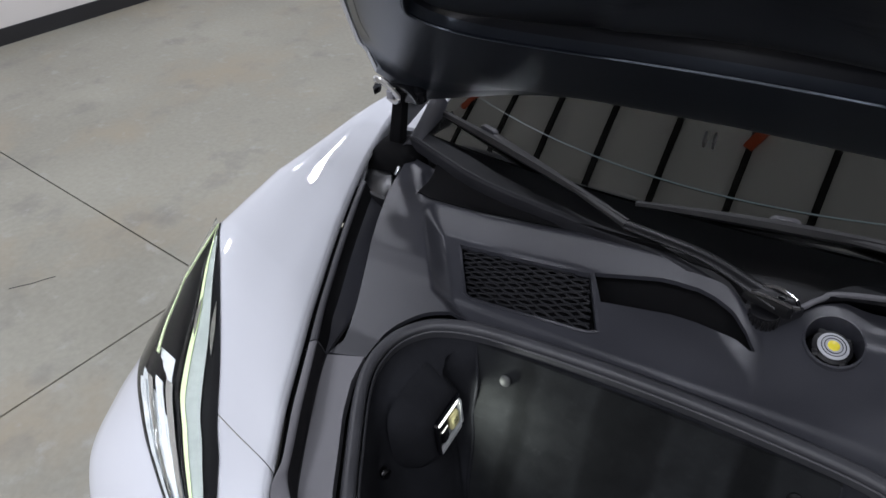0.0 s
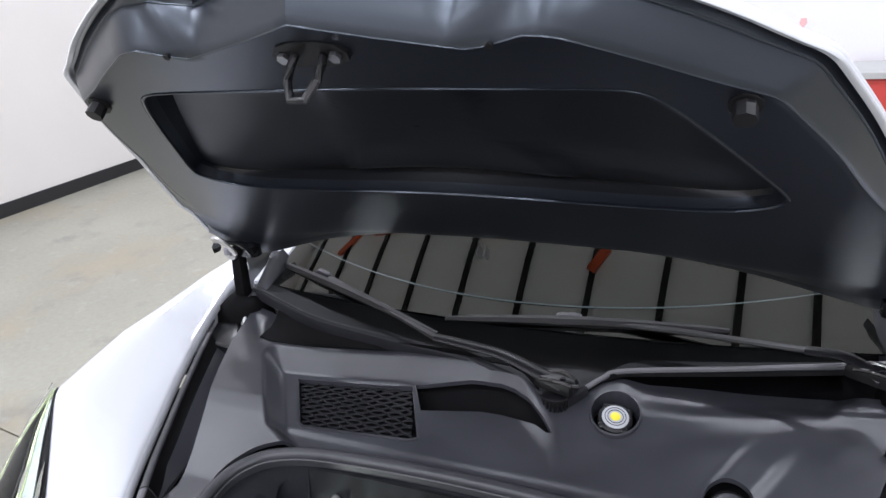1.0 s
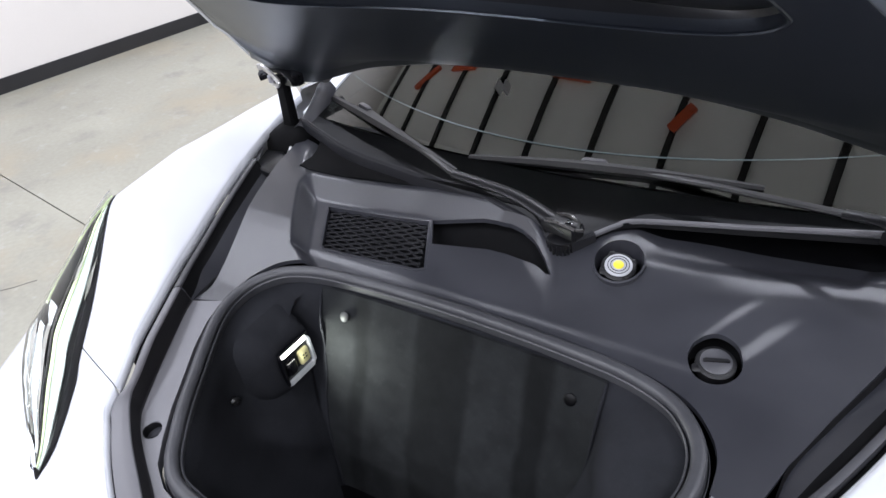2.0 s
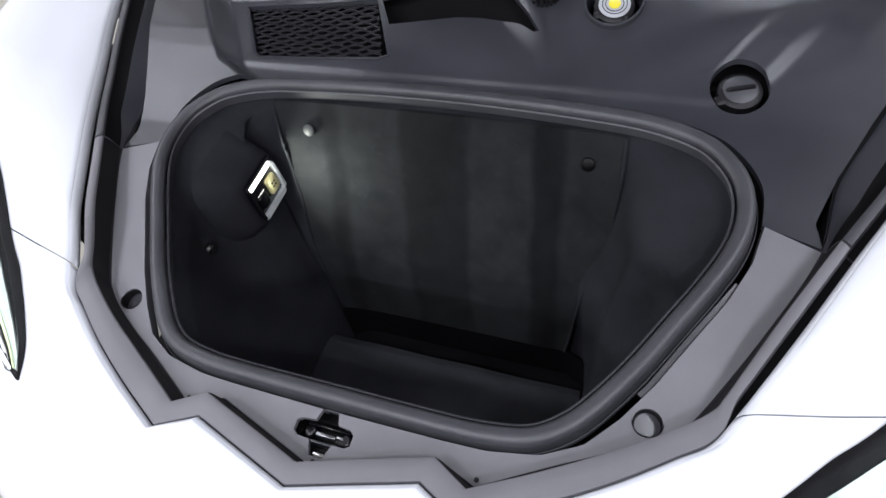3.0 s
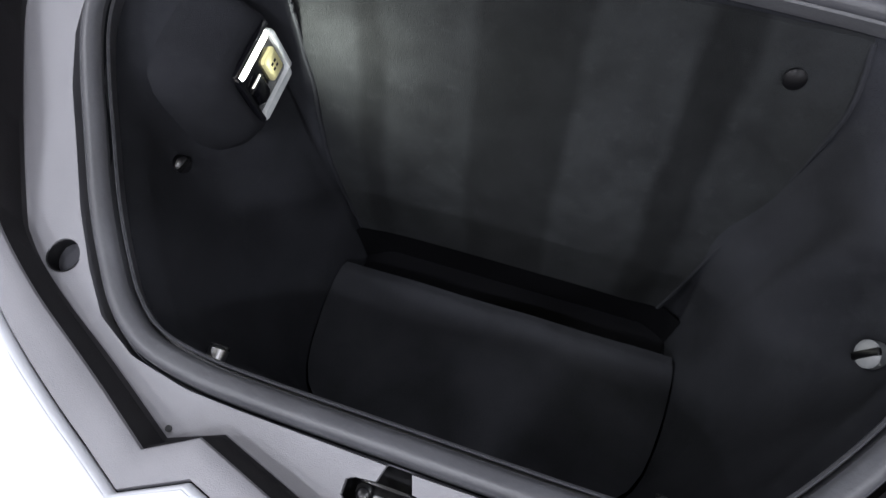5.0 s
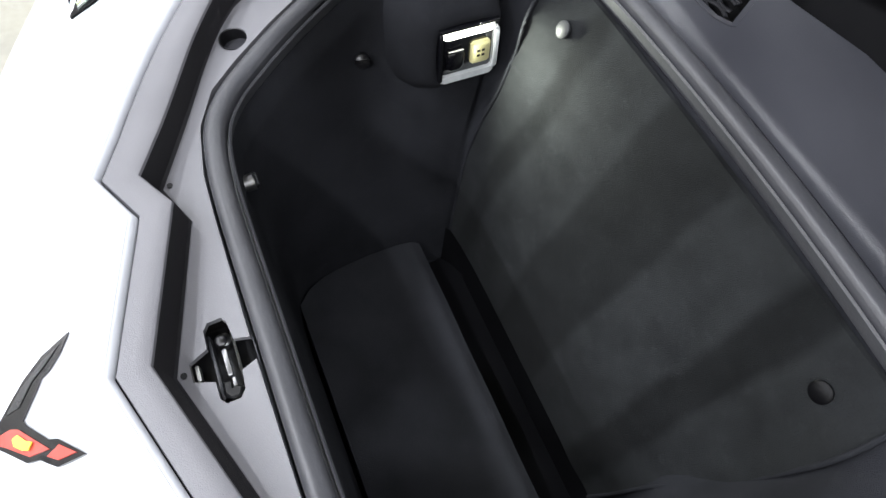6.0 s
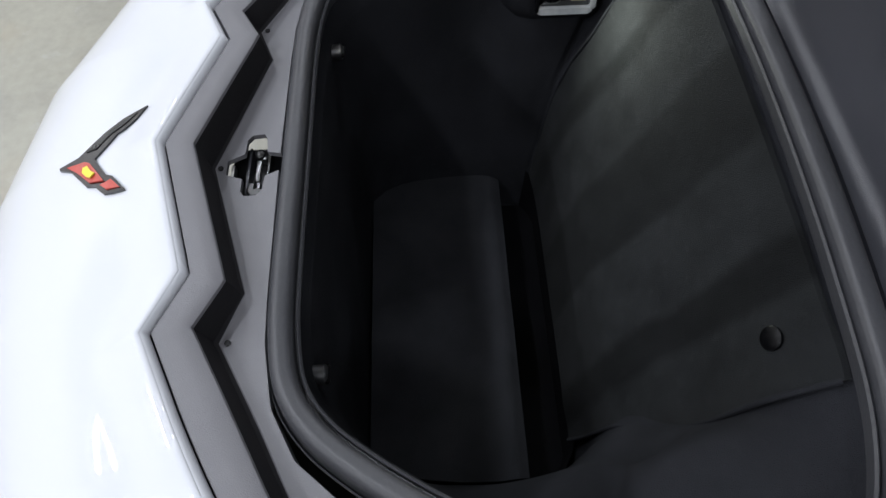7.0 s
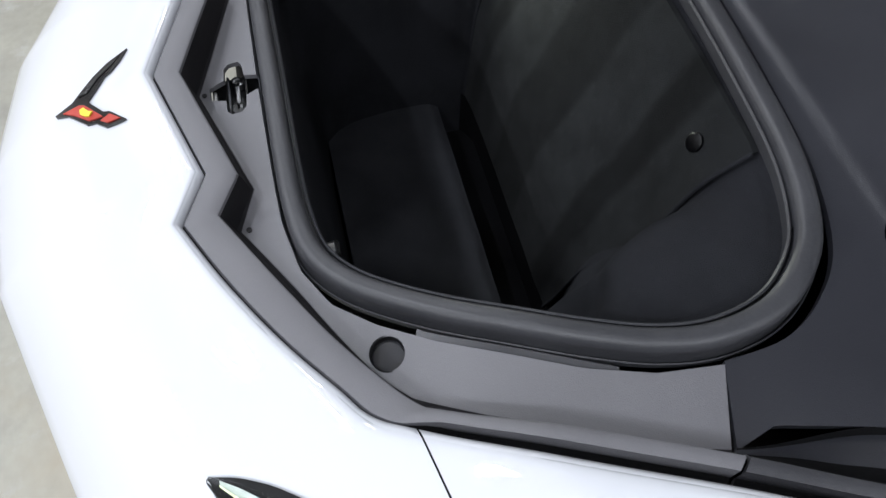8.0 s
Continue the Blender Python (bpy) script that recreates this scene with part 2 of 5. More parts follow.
def box(bm, centre, size, bevel=0.0, m=None):
    sx, sy = size[0] / 2, size[1] / 2
    mm = (m or Matrix()) @ Matrix.Translation(centre)
    b = min(bevel, sx * .5, sy * .5)
    pts = [(-sx, -sy), (sx, -sy), (sx, sy), (-sx, sy)] if not b else \
        [(-sx + b, -sy), (sx - b, -sy), (sx, -sy + b), (sx, sy - b), (sx - b, sy), (-sx + b, sy), (-sx, sy - b), (-sx, -sy + b)]
    return prism(bm, pts, -size[2] / 2, size[2] / 2, min(bevel, size[2] * .4), mm)


def circle(r, n=24, at=(0, 0), stretch=1.0):
    return [(at[0] + r * math.cos(2 * math.pi * i / n), at[1] + r * stretch * math.sin(2 * math.pi * i / n)) for i in range(n)]


def disc(bm, centre, r, h, n=24, bevel=0.0, m=None):
    return prism(bm, circle(r, n), -h / 2, h / 2, bevel, (m or Matrix()) @ Matrix.Translation(centre))


def tube(bm, path, r, n=8, flat=1.0, taper=None):
    """A round bar along a path; flat: its height by its width; taper: the width's factor along it."""
    path = [Vector(p) for p in path]
    rows = []
    for i, p in enumerate(path):
        d = (path[min(i + 1, len(path) - 1)] - path[max(i - 1, 0)]).normalized()
        side = d.cross(Vector((0, 0, 1)))
        side = side.normalized() if side.length > 1e-3 else Vector((1, 0, 0))
        up = side.cross(d)
        k = taper(i / (len(path) - 1)) if taper else 1
        rows.append([p + (side * math.cos(a) + up * math.sin(a) * flat) * r * k for a in (2 * math.pi * j / n for j in range(n))])
    vs = quads(bm, rows, close_v=True)
    bm.faces.new(vs[0][::-1])
    bm.faces.new(vs[-1])
    return bm


def sweep(bm, path, profile, closed=True):
    """Sweeps a closed profile of (outward, up) along a level path that runs anticlockwise."""
    n = len(path)
    rows = []
    for i, p in enumerate(path):
        a, b = Vector(path[(i - 1) % n] if closed or i else p), Vector(path[(i + 1) % n] if closed or i < n - 1 else p)
        d = (b - a).normalized()
        out = Vector((d.y, -d.x, 0)).normalized()
        rows.append([Vector(p) + out * o + Vector((0, 0, h)) for o, h in profile])
    vs = quads(bm, rows, close_u=closed, close_v=True)
    if not closed:
        bm.faces.new(vs[0][::-1])
        bm.faces.new(vs[-1])
    return bm


def curve(points, n, closed=False):
    """A smooth line of n steps between each pair of points."""
    pts = [Vector(p) for p in points]
    k = len(pts)
    out = []
    for i in range(k if closed else k - 1):
        p0, p1, p2, p3 = (pts[(i + o) % k] if closed else pts[min(max(i + o, 0), k - 1)] for o in (-1, 0, 1, 2))
        for j in range(n):
            t = j / n
            out.append(.5 * ((2 * p1) + (p2 - p0) * t + (2 * p0 - 5 * p1 + 4 * p2 - p3) * t * t + (3 * p1 - p0 - 3 * p2 + p3) * t ** 3))
    if not closed:
        out.append(pts[-1])
    return out


def mirrored(half):
    """A closed anticlockwise outline from its right half, which runs from the front to the rear."""
    return [tuple(p) for p in half] + [(-p[0], *p[1:]) for p in reversed(half) if abs(p[0]) > 1e-6]


def cut(ob, bm):
    """Cuts the solid bm out of a part."""
    me = bpy.data.meshes.new("cutter")
    bmesh.ops.recalc_face_normals(bm, faces=bm.faces)
    bm.to_mesh(me)
    bm.free()
    tool = new("cutter", me)
    mod = ob.modifiers.new("cut", "BOOLEAN")
    mod.operation, mod.solver, mod.object = "DIFFERENCE", "EXACT", tool
    done = bpy.data.meshes.new_from_object(ob.evaluated_get(bpy.context.evaluated_depsgraph_get()))
    ob.modifiers.clear()
    ob.data = done
    bpy.data.objects.remove(tool)
    bpy.data.meshes.remove(me)
    return ob


# ---------------------------------------------------------------- shape of the car
# x: across the car, y: from the nose towards the windscreen, z: up; the centre line is x = 0.

def lerp(a, b, t):
    return a + (b - a) * t


def smooth(a, b, x):
    t = min(max((x - a) / (b - a), 0.0), 1.0)
    return t * t * (3 - 2 * t)


def table(pairs, x):
    """Linear table look-up."""
    return float(np.interp(x, [p[0] for p in pairs], [p[1] for p in pairs]))


def z_trim(y):
    """Height of the flat plastic round the luggage bay."""
    return table(((-.3, .64), (-.05, .658), (0, .661), (.16, .68), (.42, .731), (.66, .765), (.86, .782), (1.05, .80), (1.5, .84)), y)


def z_skin(x, y):
    """Height of the closed bonnet's skin, and of the body's edge round it."""
    return .712 + .26 * y - .045 * y * y - .09 * x * x + .010 * (1 - smooth(.05, .45, y))


def z_edge(x, y):
    """Height of the paint's edge, which stays level round the zigzag of the nose."""
    return z_skin(x, max(y, .002)) + .013 * smooth(.18, .28, y) * (1 - .8 * smooth(.38, .58, y))


# half outlines, from the centre of the nose to the hinge
EDGE = [(0, -.045), (.163, .006), (.224, -.023), (.304, .018), (.385, .067), (.447, .112), (.479, .136), (.502, .173),
        (.556, .275), (.616, .398), (.662, .490), (.712, .600), (.763, .722), (.823, .885), (.875, 1.07), (.892, 1.17)]
SHOULDER = [(0, -.311), (.19, -.279), (.303, -.240), (.537, -.147), (.748, -.038), (.893, .062), (.955, .18), (.975, .27),
            (.992, .37), (1.0, .46), (1.003, .55), (1.003, .65), (1.0, .75), (.993, .90), (.985, 1.08), (.975, 1.22)]
BAND = [(0, -.0113), (.1713, .0433), (.219, .0176), (.322, .075), (.393, .116), (.452, .157), (.480, .182), (.492, .203),
        (.537, .297), (.597, .418), (.644, .508), (.693, .615), (.743, .735), (.802, .89), (.85, 1.06), (.868, 1.16)]
INNER = [(0, -.0016), (.1670, .0523), (.2213, .0325), (.305, .080), (.372, .115), (.420, .143), (.450, .167), (.470, .193),
         (.531, .305), (.585, .428), (.600, .545), (.640, .645), (.690, .76), (.732, .87), (.765, 1.02), (.775, 1.12)]
RISE = ((0, -.02), (4, .0), (7, .08), (9, .143), (10, .157), (12, .136), (14, .066), (15, .035))
FALL = ((0, .10), (5, .11), (7, .13), (10, .16), (14, .12))
POWER = ((0, 3.0), (5, 3.0), (7, 4.0), (10, 6.0), (14, 5.0))


def outline(points, u):
    """The point at u (a fractional index; minus for the mirrored half) of a half outline."""
    a = abs(u)
    i = min(int(a), len(points) - 2)
    f = a - i
    p1, p2 = Vector((*points[i], 0)), Vector((*points[i + 1], 0))
    if i < 2:
        p = p1 + (p2 - p1) * f
    else:
        p0, p3 = Vector((*points[max(i - 1, 2)], 0)), Vector((*points[min(i + 2, len(points) - 1)], 0))
        p = .5 * (2 * p1 + (p2 - p0) * f + (2 * p0 - 5 * p1 + 4 * p2 - p3) * f * f + (3 * p1 - p0 - 3 * p2 + p3) * f ** 3)
    x, y = p.x, p.y
    return (x if u >= 0 else -x), y


def low_edge(y):
    """Lower edge of the wing, with the round wheel opening."""
    return max(.17, .345 + math.sqrt(max(.385 ** 2 - (y - .72) ** 2, 0)) if abs(y - .72) < .385 else .17)


def body(u, v):
    """The painted body outside the bonnet's edge: u round the edge, v from the edge (0) to the shoulder (1) and down the side (2)."""
    ex, ey = outline(EDGE, u)
    ox, oy = outline(SHOULDER, u)
    a, w = abs(u), min(v, 1.0)
    x, y = lerp(ex, ox, w), lerp(ey, oy, w)
    z = lerp(z_edge(ex, ey), z_skin(ex, ey), smooth(0, .35, w)) - .002 + table(RISE, a) * w - table(FALL, a) * w ** table(POWER, a)
    z -= .007 * (1 - smooth(0, .05, v)) ** 2 + .013 * smooth(0, .25, w) * (1 - smooth(.05, .45, ey))
    if v > 1:
        s = v - 1
        out = math.sin(s * 2.6) * .035
        n = Vector((ox - ex, oy - ey, 0)).normalized()
        x, y, z = x + n.x * out, y + n.y * out, lerp(z, low_edge(oy) if a > 7 else .17, s)
    return Vector((x, y, z))


# ---------------------------------------------------------------- the hall
# the hall stands a little askew to the car
HALL = pose(0, 0, 0, 0, 0, -7.0)


def hall(x, y, z=0.0):
    return HALL @ Vector((x, y, z))


def slab_box(bm, x0, x1, y0, y1, z0, z1):
    """A box in the hall's own directions."""
    return prism(bm, [(x0, y0), (x1, y0), (x1, y1), (x0, y1)], z0, z1, 0, HALL)


JX, JY = -1.89, 0.79           # the two saw cuts beside the car, along the hall's directions
W0, W1, S0, N1 = -5.45, 6.5, -5.5, 6.6

floor = tagged(part("floor", slab_box(bmesh.new(), W0 - .3, W1 + .3, S0 - .3, N1 + .3, -.30, -.012), JOINT),
               "grey polished concrete floor with saw-cut joints", "floor", kind="structure")
cols = [W0, JX - 4.2, JX, JX + 4.2, W1]
lines = [S0, JY - 4.2, JY, JY + 4.2, N1]
for i in range(4):
    for j in range(4):
        g = .004
        slab_ = part("slab", slab_box(bmesh.new(), cols[i] + g, cols[i + 1] - g, lines[j] + g, lines[j + 1] - g, -.02, 0), CONCRETE, floor)

bm = bmesh.new()
tube(bm, [(-2.476, .581, .0005), (-2.447, .618, .0005), (-2.423, .645, .0005), (-2.398, .690, .0005), (-2.375, .722, .0005)], .003, 4, .4)
part("crack", bm, JOINT, floor)
wall_bm = slab_box(bmesh.new(), W0 - .2, W0, S0, N1, 0, CEILING)
wall_west = tagged(part("wall_west", wall_bm, WALLPAINT), "plain off-white painted wall with a black base", "wall", kind="structure")
baseboard = tagged(part("baseboard", slab_box(bmesh.new(), W0, W0 + .014, S0, N1 - .02, 0.0, .115), BASE), "black rubber baseboard along the wall", "baseboard", kind="structure")
wall_north = tagged(part("wall_north", slab_box(bmesh.new(), W0 - .2, W1 + .2, N1, N1 + .2, 0, CEILING), WALLMETAL), "white wall of smooth metal panels", "wall", kind="structure")
wall_east = tagged(part("wall_east", slab_box(bmesh.new(), W1, W1 + .2, S0, N1, 0, CEILING), WALLPAINT), "plain white wall", "wall", kind="structure")
wall_south = tagged(part("wall_south", slab_box(bmesh.new(), W0 - .2, W1 + .2, S0 - .2, S0, 0, CEILING), WALLPAINT), "plain white wall", "wall", kind="structure")

# ribbed door leaf and its post on the far wall
for k in range(9):
    x = -.95 - k * .14
    part("rib", slab_box(bmesh.new(), x, x + .018, N1 - .012, N1, 0, 3.2), WALLMETAL, wall_north)
bm = bmesh.new()
slab_box(bm, -.72, -.66, N1 - .05, N1, 0, 3.2)
part("door_post", bm, GREYTOP, wall_north)
bm = bmesh.new()
slab_box(bm, -.615, -.585, N1 - .04, N1, 0, 3.2)
part("door_guide", bm, GREYTOP, wall_north)

ceil_bm = slab_box(bmesh.new(), W0 - .2, W1 + .2, S0 - .2, N1 + .2, CEILING, CEILING + .2)
for k in range(2, 19):
    x = -.25 + .80 * (k - 10)
    prism(ceil_bm, [(x - .036, S0), (x + .036, S0), (x + .036, N1), (x - .036, N1)], CEILING - .05, CEILING + .01, 0, pose(0, 0, 0, 0, 0, -3.0))
for f in ceil_bm.faces:
    f.material_index = 1 if f.calc_center_median().z < CEILING + .009 and abs(f.calc_center_median().z - CEILING) > 1e-4 else 0
ceiling = tagged(part("ceiling", ceil_bm, [CEIL, BEAM]), "white panelled ceiling with narrow black beams", "ceiling", kind="structure")


def bay_lamp():
    """A flat lamp under the ceiling."""
    ob = thing("ceiling_lamp", "white rectangular LED ceiling lamp, lit", "lamp", group="ceiling lamps")
    bm = bmesh.new()
    box(bm, (0, 0, .035), (.62, .20, .07), .012)
    part("housing", bm, WALLMETAL, ob)
    bm = bmesh.new()
    box(bm, (0, 0, -.006), (.58, .16, .010), .002)
    part("diffuser", bm, LAMPGLOW, ob, "glowing white diffuser")
    return ob


first = bay_lamp()
for k, (x, y) in enumerate(LAMPS):
    m = Matrix.Translation((x, y, CEILING - .07))
    if k == 0:
        first.matrix_basis = m
    else:
        copy_thing(first, m)
    data = bpy.data.lights.new("bay_light", "AREA")
    data.shape, data.size, data.size_y, data.energy, data.color = "RECTANGLE", .58, .16, LAMP_POWER, (.90, .937, 1.0)
    lamp = new("bay_light", data)
    lamp.location = (x, y, CEILING - .085)


def orange_strap(at, turn, length):
    bm = bmesh.new()
    box(bm, (0, 0, 0), (.11, length, .09), .004)
    ob = part("orange_strap", bm, ORANGE)
    ob.matrix_basis = Matrix.Translation(at) @ pose(0, 0, 0, 0, 0, turn)
    return tagged(ob, "bright orange strap hung flat under the ceiling", "strap", group="ceiling straps")


for at, turn, length in (((-4.10, 2.80, CEILING - .045), -50, .46), ((-.10, 2.00, CEILING - .045), -28, .34), ((-1.50, 2.37, CEILING - .045), 80, .50), ((-3.35, 2.77, CEILING - .045), 80, .45)):
    orange_strap(at, turn, length)

# red bench against the far wall
bench = thing("tool_bench", "red sheet-metal tool bench with a grey steel top", "bench")
bm = bmesh.new()
box(bm, (2.02, 6.10, .26), (1.5, .5, .50), .01)
part("cabinet", bm, REDWALL, bench)
bm = bmesh.new()
box(bm, (2.02, 6.09, .535), (1.54, .54, .05), .008)
part("top", bm, GREYTOP, bench, "grey steel top")
for k in range(3):
    bm = bmesh.new()
    box(bm, (1.52 + .5 * k, 5.845, .27), (.47, .012, .44), .004)
    part("drawer", bm, REDWALL, bench)
bm = bmesh.new()
prism(bm, [(-.03, 0), (0, -.045), (.03, 0), (.022, .04), (-.022, .04)], 0, .004, 0, pose(1.03, 6.38, .89, 90, 0, 0))
mark = tagged(part("wall_sticker", bm, PINK), "small faded red sticker on the white wall", "sticker")

# ---------------------------------------------------------------- the car: body
car = thing("sports_car", "white sports car with its front bonnet open", "car")
STEP = 8


def loft(name, u0, u1, v0, v1, nv, label, parent=car, mat=PAINT, lift=0.0, steps=STEP):
    """A sheet of the body between u0 and u1, with a thickness of 4 mm."""
    us = sorted({round(u0 + (u1 - u0) * i / max(int((u1 - u0) * steps), 1), 5) for i in range(max(int((u1 - u0) * steps), 1) + 1)} | {float(i) for i in range(math.ceil(u0), math.floor(u1) + 1)})
    rows = []
    for u in us:
        rows.append([body(u, lerp(v0, v1, (j / nv) ** 1.6)) + Vector((0, 0, lift)) for j in range(nv + 1)])
    return part(name, slab(rows, (0, 0, -.004)), mat, parent, label, 55)


SEAM = 7.02
ROLL = .02        # where the skin turns down into its rolled edge
loft("front_bumper", -SEAM + .03, SEAM - .03, ROLL, 2.0, 44, "white painted front bumper")
def arch(ob, side, y):
    """Cuts the round wheel opening out of a body panel."""
    bm = bmesh.new()
    prism(bm, circle(.385, 40), -.14, .14, 0, Matrix.Translation((side * .98, y, .345)) @ pose(0, 0, 0, 0, 90, 0))
    return cut(ob, bm)


loft("fender", SEAM, 15.0, ROLL, 2.0, 44, "white painted front wing")
loft("fender", -15.0, -SEAM, ROLL, 2.0, 44, "white painted front wing")

# rolled edge of the paint, which drops to the plastic
for a, b, n in ((-SEAM + .03, SEAM - .03, "bumper_lip"), (SEAM, 15, "fender_lip"), (-15, -SEAM, "fender_lip")):
    rows = []
    k = int((b - a) * 8)
    us = sorted({round(a + (b - a) * i / k, 5) for i in range(k + 1)} | {float(i) for i in range(math.ceil(a), math.floor(b) + 1)})
    for u in us:
        x, y = outline(EDGE, u)
        top, low = body(u, ROLL), Vector((x, y, z_edge(x, y) - .013))
        side = Vector((top.x - low.x, top.y - low.y, 0)) * .25
        rows.append([top, top.lerp(low, .22) - side * .5 + Vector((0, 0, .0008)), top.lerp(low, .6) - side * .5, low, low + Vector((0, 0, -.006))])
    part(n, slab(rows, (0, 0, -.003)), PAINT, car, "", 80)

# doors, roof and tail, plain, behind the wings
for s in (1, -1):
    rows = []
    for i in range(25):
        y = lerp(1.215, 3.95, i / 24)
        w = lerp(.985, .99, i / 24) * (1 - .25 * smooth(3.4, 3.95, y))
        top = .90 + .06 * math.sin((y - 1.0) * 1.1)
        rows.append([(s * (w - .115 - .06 * smooth(1.1, 1.6, y)), y, top + .0), (s * (w - .05), y, top - .03), (s * w, y, top - .12), (s * (w + .01), y, .55), (s * (w - .03), y, .17)])
    arch(part("side_panel", slab(rows, (-.004 * s, 0, -.004)), PAINT, car, "", 50), s, 3.44)
    bm = bmesh.new()
    box(bm, (s * .665, .72, .41), (.29, .80, .54), .05)
    part("wheel_liner", bm, DARK, car)
    bm = bmesh.new()
    box(bm, (s * .665, 3.44, .42), (.29, .80, .60), .05)
    part("wheel_liner", bm, DARK, car)


def y_glass(x):
    return .985 + .20 * x * x


def roof_z(x, y):
    return 1.215 - .10 * (y - 1.95) ** 2 * .35 - .14 * x * x


rows = []
for i in range(17):
    y = lerp(1.72, 2.75, i / 16)
    w = .60 - .03 * smooth(1.7, 2.75, y)
    rows.append([(x * w, y + .06 * (x * x) * (1 - i / 16), roof_z(x * w, y)) for x in (k / 8 - 1 for k in range(17))])
part("roof", slab(rows, (0, 0, -.02)), GLOSS, car, "gloss black roof panel")
for s in (1, -1):
    rows = []
    for i in range(17):
        y = lerp(1.74, 2.75, i / 16)
        w = .60 - .03 * smooth(1.7, 2.75, y)
        z = roof_z(w, y)
        rows.append([(s * (w + .004), y, z + .002), (s * (w + .03), y, z - .010), (s * (w + .045), y, z - .045)])
    part("roof_rail", slab(rows, (0, 0, -.008)), PAINT, car, "white roof rail")
    rows = []
    for i in range(21):
        f = i / 20
        y = lerp(2.30, 3.97, f)
        a, top = lerp(.62, .50, f), lerp(1.02, 1.0, f) - .03 * (1 - smooth(0, .3, f)) + lerp(.11, 0, f ** .8)
        rows.append([(s * a, y, top), (s * lerp(a, .97, .5), y, top - .02 - .03 * (1 - f)), (s * .93, y, .985 - .02 * f), (s * .985, y, .93), (s * .995, y, .84)])
    part("rear_fender", slab(rows, (0, 0, -.005)), PAINT, car, "white rear wing", 60)
rows = []
for k in range(25):
    x = .86 * (k / 12 - 1)
    e = 1.045 - .05 * smooth(.7, .86, abs(x))
    rows.append([(x, 3.86, e - .012), (x, 3.95, e), (x, 4.03, e + .012)])
part("rear_spoiler", slab(rows, (0, 0, -.018)), PAINT, car, "white rear spoiler", 50)
for s in (1, -1):
    bm = bmesh.new()
    box(bm, (s * .72, 3.94, .995), (.05, .05, .12), .01)
    part("spoiler_post", bm, PAINT, car)
rows = []
for i in range(9):
    f = i / 8
    y = lerp(2.76, 3.95, f)
    rows.append([(x * lerp(.56, .55, f), y, lerp(roof_z(x * .57, 2.75), .96, f ** 1.0)) for x in (k / 6 - 1 for k in range(13))])
part("rear_deck", slab(rows, (0, 0, -.02)), GLOSS, car, "dark glass rear deck")
bm = bmesh.new()
box(bm, (0, 3.96, .55), (1.5, .03, .76), .01)
part("tail_panel", bm, PAINT, car)

# windscreen, with a dark dashboard under it
rows = []
for i in range(25):
    f = i / 24
    row = []
    for k in range(33):
        s = k / 16 - 1
        x = s * lerp(.76, .60, f)
        y0, y1 = y_glass(x) - .02, 1.70 + .06 * s * s
        z0 = .905 - .03 * s * s
        row.append((x, lerp(y0, y1, f), lerp(z0, roof_z(x, 1.72) - .002, f) + .02 * math.sin(math.pi * f)))
    rows.append(row)
part("windscreen", slab(rows, (0, .0, -.005)), SCREEN, car, "dark tinted windscreen", 60)
for s in (1, -1):
    rows = []
    for i in range(13):
        f = i / 12
        x = lerp(.765, .605, f)
        y = lerp(y_glass(.76) - .02, 1.76, f)
        z = lerp(.876, roof_z(.6, 1.72), f) + .02 * math.sin(math.pi * f)
        rows.append([(s * (x - .004), y, z + .003), (s * (x + .05), y + .01, z - .005), (s * (x + .075), y + .03, z - .045)])
    part("pillar", slab(rows, (0, 0, -.01)), PAINT, car, "white windscreen pillar")
    rows = []
    for i in range(13):
        y = lerp(1.40, 2.75, i / 12)
        f = smooth(1.38, 1.78, y)
        zt_ = lerp(.95, roof_z(.6, 1.9) - .03, f)
        rows.append([(s * lerp(.83, .62, f), y, zt_), (s * .86, y, .93)])
    part("side_window", slab(rows, (0, 0, -.004)), GLOSS, car, "dark side window")
rows = []
for i in range(9):
    f = i / 8
    rows.append([(x, lerp(y_glass(x) + .06, 1.95, f), .86 + .05 * f * (1 - f)) for x in (.75 * (k / 8 - 1) for k in range(17))])
part("dashboard", slab(rows, (0, 0, -.05)), DARK, car, "black dashboard")
bm = bmesh.new()
box(bm, (0, 2.35, .62), (1.5, .9, .70), .05)
part("cabin_lining", bm, DARK, car, "black cabin lining")
# printed edge of the glass
rows = []
for k in range(41):
    x = .70 * (k / 20 - 1)
    y = y_glass(x) + .035 + .20 * x * x
    z = .905 - .03 * (x / .73) ** 2 + .029 + .083 * x * x
    rows.append([(x, y, z), (x, y + .0018, z + .0012)])
part("glass_edge_line", slab(rows, (0, 0, .0015)), EDGELINE, car, "thin pale line along the glass")

# underbody and wheels
bm = bmesh.new()
box(bm, (0, 1.9, .117), (1.60, 3.9, .036), .01)
part("underbody", bm, DARK, car)


def wheel(at, side):
    bm = bmesh.new()
    prof = [(.335, -.10), (.345, -.06), (.345, .06), (.335, .10), (.25, .105), (.24, 0), (.25, -.105)]
    rows = [[Vector((p[1] * side, p[0] * math.cos(a), p[0] * math.sin(a))) + Vector(at) for p in prof] for a in (2 * math.pi * i / 40 for i in range(40))]
    quads(bm, rows, close_u=True, close_v=True)
    w = part("wheel", bm, TYRE, car, "black tyre on a grey rim")
    bm = bmesh.new()
    disc(bm, (0, 0, 0), .245, .12, 32, .01, Matrix.Translation(at) @ pose(0, 0, 0, 0, 90, 0))
    part("rim", bm, RIM, w)


